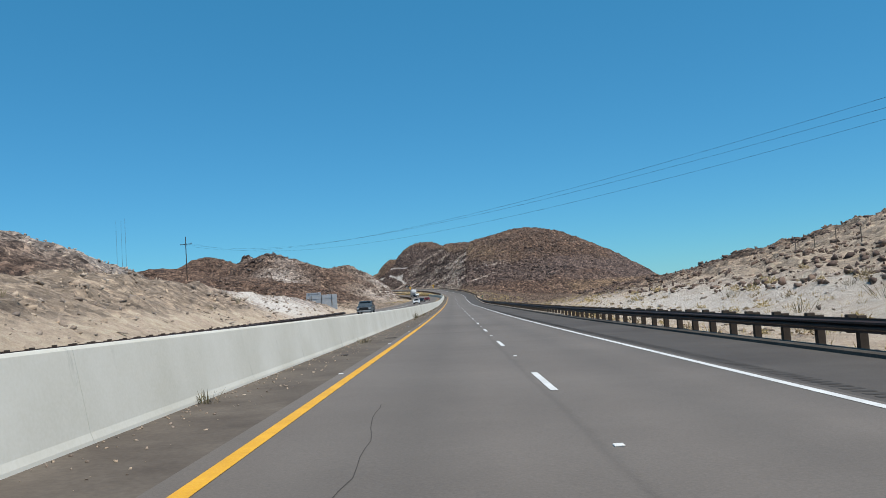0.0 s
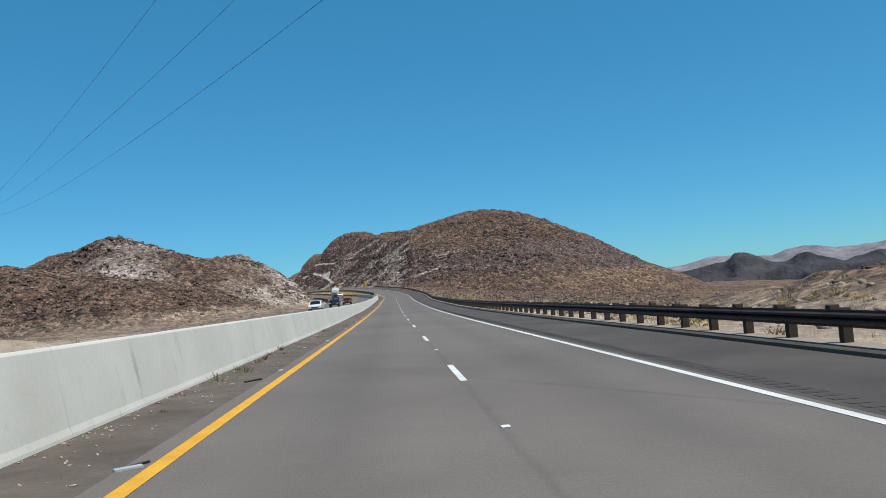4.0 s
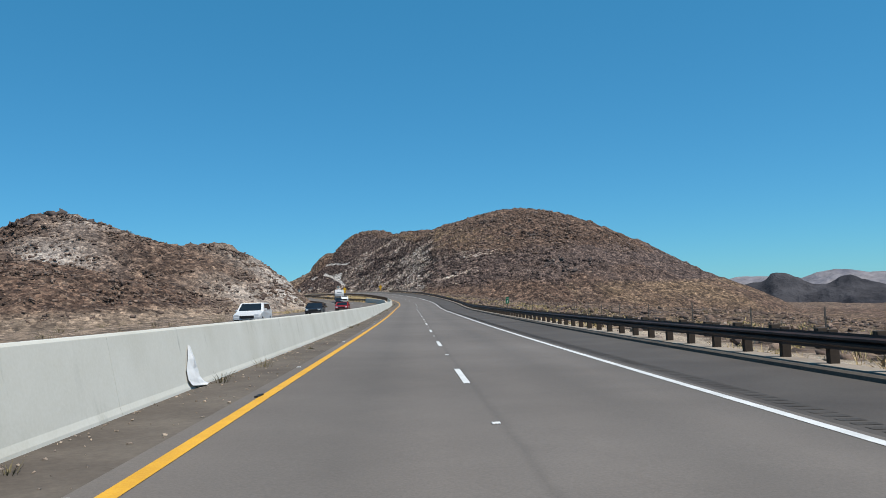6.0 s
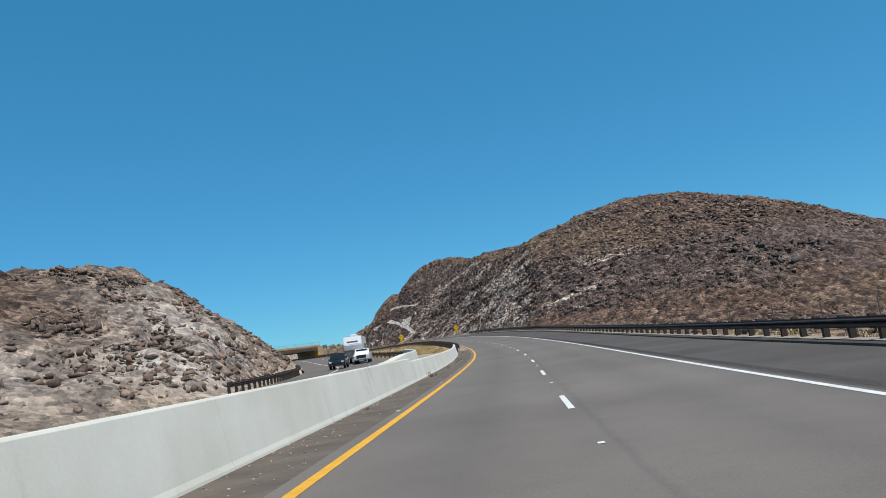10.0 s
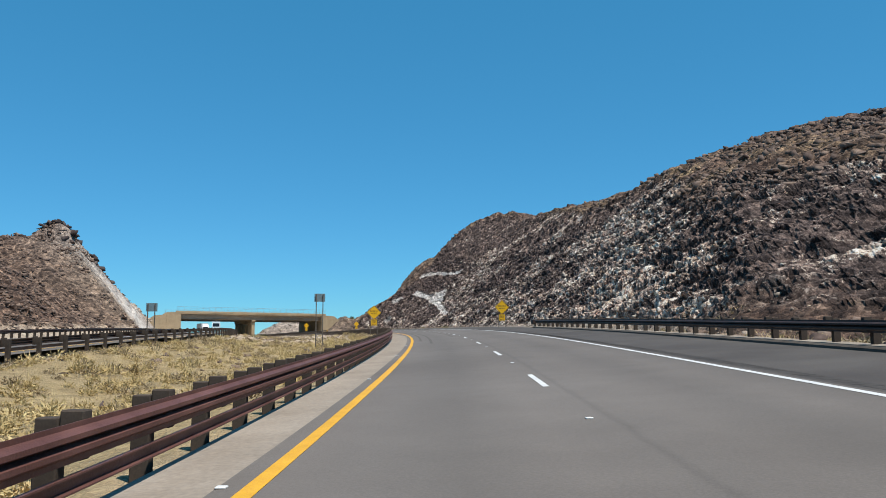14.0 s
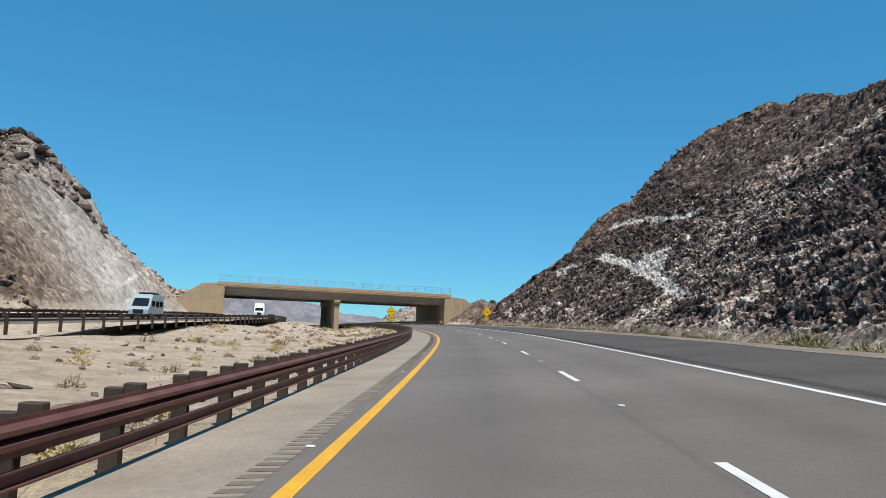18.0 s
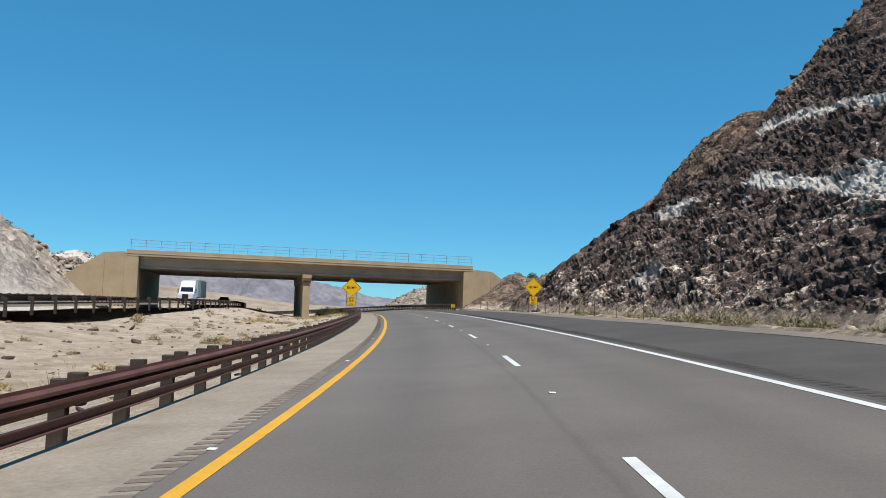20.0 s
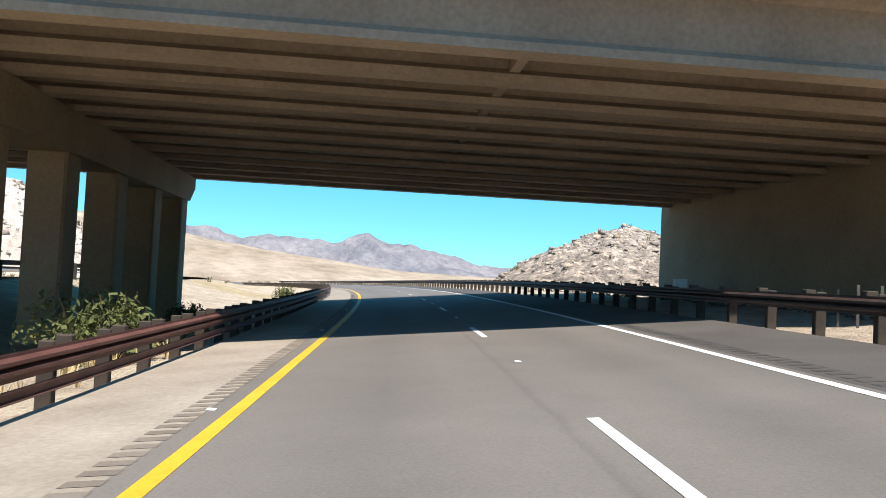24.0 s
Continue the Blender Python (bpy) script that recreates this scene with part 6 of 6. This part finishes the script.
# cars
def car(label, s_, l_, mat, tall=1.65):
    ob = vehicle("car", label, "car", s_, l_)
    k = tall / 1.65
    part("body", hull("body", [(-2.3, 0.4), (-2.33, 0.7), (-2.25, 0.88 * k), (-1.25, 1.05 * k), (-0.45, tall), (1.6, tall), (2.2, 1.1 * k), (2.3, 0.8), (2.3, 0.45)], 1.9, mat, 0.2, 1.05 * k), ob)
    part("windscreen", mesh_of("windscreen", [(-0.80, -1.20, 1.12 * k), (0.80, -1.20, 1.12 * k), (0.69, -0.52, 1.6 * k), (-0.69, -0.52, 1.6 * k)], [(0, 1, 2, 3)], M_CARGLASS), ob)
    for sx in (-1, 1):
        part("side_window", mesh_of("side_window", [(sx * 0.945, -0.75, 1.12 * k), (sx * 0.945, 1.75, 1.15 * k), (sx * 0.855, 1.45, 1.56 * k), (sx * 0.855, -0.3, 1.56 * k)], [(0, 1, 2, 3)], M_CARGLASS), ob)
        part("mirror", box_mesh("mirror", (0.2, 0.1, 0.14), mat, (sx * 1.03, -0.75, 1.14 * k), 0.03), ob)
    part("grille", box_mesh("grille", (1.0, 0.04, 0.2), M_BLACK, (0, -2.33, 0.66), 0.02), ob, "dark grille")
    part("bumper", box_mesh("bumper", (1.8, 0.12, 0.16), M_BLACK, (0, -2.3, 0.42), 0.03), ob)
    lamps(ob, -2.3, 0.78 * k, 0.7)
    wheels(ob, (-1.45, 1.45), 0.82, 0.95)


car("white sport utility car behind the concrete barrier", 238, -11.6, M_CARWHITE)
car("dark blue car on the other carriageway", 273, -11.4, M_CARDARK, 1.5)
car("red car on the other carriageway", 298, -10.3, M_CARRED, 1.45)
car("dark blue sport utility car on the other carriageway", 394, -17.6, M_CARDARK)
car("black sport utility car passing under the overpass", 767, -26.6, M_CARDARK)
ob = vehicle("pickup_truck", "slate-blue pickup truck behind the concrete barrier", "truck", 109, -12.6)
part("body", hull("body", [(-2.9, 0.45), (-2.9, 1.0), (-2.75, 1.15), (-1.25, 1.25), (-0.55, 1.9), (1.25, 1.92), (1.35, 1.3), (2.9, 1.3), (2.9, 0.5)], 2.0, M_CARSLATE, 0.16, 1.2), ob)
part("windscreen", mesh_of("windscreen", [(-0.82, -1.2, 1.29), (0.82, -1.2, 1.29), (0.72, -0.62, 1.84), (-0.72, -0.62, 1.84)], [(0, 1, 2, 3)], M_CARGLASS), ob)
for sx in (-1, 1):
    part("side_window", mesh_of("side_window", [(sx * 0.99, -0.7, 1.33), (sx * 0.99, 1.15, 1.33), (sx * 0.915, 1.1, 1.8), (sx * 0.915, -0.45, 1.8)], [(0, 1, 2, 3)], M_CARGLASS), ob)
part("grille", box_mesh("grille", (1.25, 0.06, 0.42), M_BLACK, (0, -2.92, 0.85), 0.02), ob, "dark radiator grille")
part("bumper", box_mesh("bumper", (1.95, 0.2, 0.22), M_STEEL, (0, -2.95, 0.52), 0.04), ob)
lamps(ob, -2.9, 0.9, 0.8)
wheels(ob, (-1.9, 1.8), 0.87)
# camper van
ob = vehicle("camper_van", "pale blue-grey high-roof camper van with a roof rack", "van", 632, -33.5)
part("body", hull("body", [(-2.95, 0.4), (-2.95, 1.0), (-2.5, 1.35), (-1.75, 2.35), (-1.2, 2.75), (2.9, 2.75), (2.95, 0.45)], 2.05, M_CARGREY, 0.05, 1.6, 0.07), ob)
part("windscreen", mesh_of("windscreen", [(-0.86, -2.5, 1.44), (0.86, -2.5, 1.44), (0.8, -1.8, 2.3), (-0.8, -1.8, 2.3)], [(0, 1, 2, 3)], M_CARGLASS), ob)
for y in (-1.1, 0.4, 1.8):
    part("side_window", box_mesh("side_window", (0.03, 1.1, 0.6), M_CARGLASS, (1.02, y, 1.75), 0.01), ob)
part("roof_rack", box_mesh("roof_rack", (1.5, 2.6, 0.18), M_BLACK, (0, 0.4, 2.88), 0.03), ob)
part("grille", box_mesh("grille", (1.1, 0.06, 0.4), M_BLACK, (0, -2.97, 0.85), 0.02), ob)
lamps(ob, -2.93, 1.02, 0.8)
wheels(ob, (-1.95, 1.9), 0.9)
# lorry
ob = vehicle("semi_truck", "white semi truck with a pale box trailer under the overpass", "truck", 741, -30.2)
part("cab", hull("cab", [(-7.6, 0.5), (-7.65, 1.55), (-6.2, 1.85), (-5.6, 2.7), (-4.6, 3.7), (-3.0, 3.9), (-3.0, 0.6)], 2.35, M_CARWHITE, 0.04, 1.7, 0.1), ob, "white sleeper cab")
part("windscreen", mesh_of("windscreen", [(-1.0, -6.17, 1.93), (1.0, -6.17, 1.93), (0.92, -5.62, 2.68), (-0.92, -5.62, 2.68)], [(0, 1, 2, 3)], M_CARGLASS), ob)
part("grille", box_mesh("grille", (0.95, 0.08, 0.85), M_BLACK, (0, -7.66, 1.1), 0.05), ob)
part("bumper", box_mesh("bumper", (2.3, 0.25, 0.35), M_STEEL, (0, -7.65, 0.55), 0.06), ob)
for sx in (-1, 1):
    part("mirror", box_mesh("mirror", (0.12, 0.18, 0.7), M_BLACK, (sx * 1.38, -5.9, 2.1), 0.03), ob)
    part("side_window", mesh_of("side_window", [(sx * 1.175, -5.9, 1.95), (sx * 1.175, -4.9, 1.95), (sx * 1.145, -4.9, 2.6), (sx * 1.145, -5.5, 2.6)], [(0, 1, 2, 3)], M_CARGLASS), ob)
box_ = part("trailer_box", box_mesh("trailer_box", (2.5, 12.0, 2.9), M_CARGREY, (0, 3.6, 2.6), 0.03), ob, "pale grey ribbed box trailer")
for k in range(14):
    part("side_rib", box_mesh("side_rib", (0.03, 0.05, 2.7), M_STEEL, (1.26, -2.0 + 0.85 * k, 2.6)), box_)
lamps(ob, -7.55, 1.05, 0.85)
wheels(ob, (-6.6, -3.2, -2.1, 7.4, 8.6), 1.0, 1.35)

# dry grass along the median rail and round the pier, tan bushes in the sand
pts, size_, _, _ = strewn(900, (706, 756), (-13, -4), 61, lambda s, l, z, f, h, r, g: (l < LAT_M(s) - 0.7) & (r < 0.35 + 0.9 * g), size=(0.22, 0.55), power=1.2)
tufts("dry_grass", "yellow dry grass along the median guardrail beside the pier", M_GRASS, pts, size_, 61, 14, 0.5, 0.02, 0.6)
pts, size_, _, _ = strewn(60, (640, 705), (-21, -5), 62, lambda s, l, z, f, h, r, g: (l < LAT_M(s) - 1.2) & (l > pl(OPP, s) + 2.2), size=(0.25, 0.6), power=1.5)
bushes("dry_bush", "dry tan bushes in the sandy median", M_TANBUSH, pts, size_, 62)

# small litter on the shoulder
rl = random.Random(4)
for k in range(26):
    s_ = rl.uniform(20, 395)
    p_ = spot(s_, BAR(s_) + rl.uniform(0.5, 1.4), 0.012)
    bm = bmesh.new()
    box_bm(bm, (rl.uniform(0.04, 0.09), rl.uniform(0.08, 0.5), rl.uniform(0.01, 0.03)), (0, 0, 0), 0.004)
    ob = tagged(new("debris", bm_mesh("debris", bm, rl.choice([M_BLACK, M_POST, M_SIGNBACK]))), "strip of torn tyre rubber or wood lying on the shoulder", "debris", "shoulder debris")
    ob.matrix_world = Matrix.Translation(p_) @ Matrix.Rotation(rl.uniform(0, 3.1), 4, "Z")
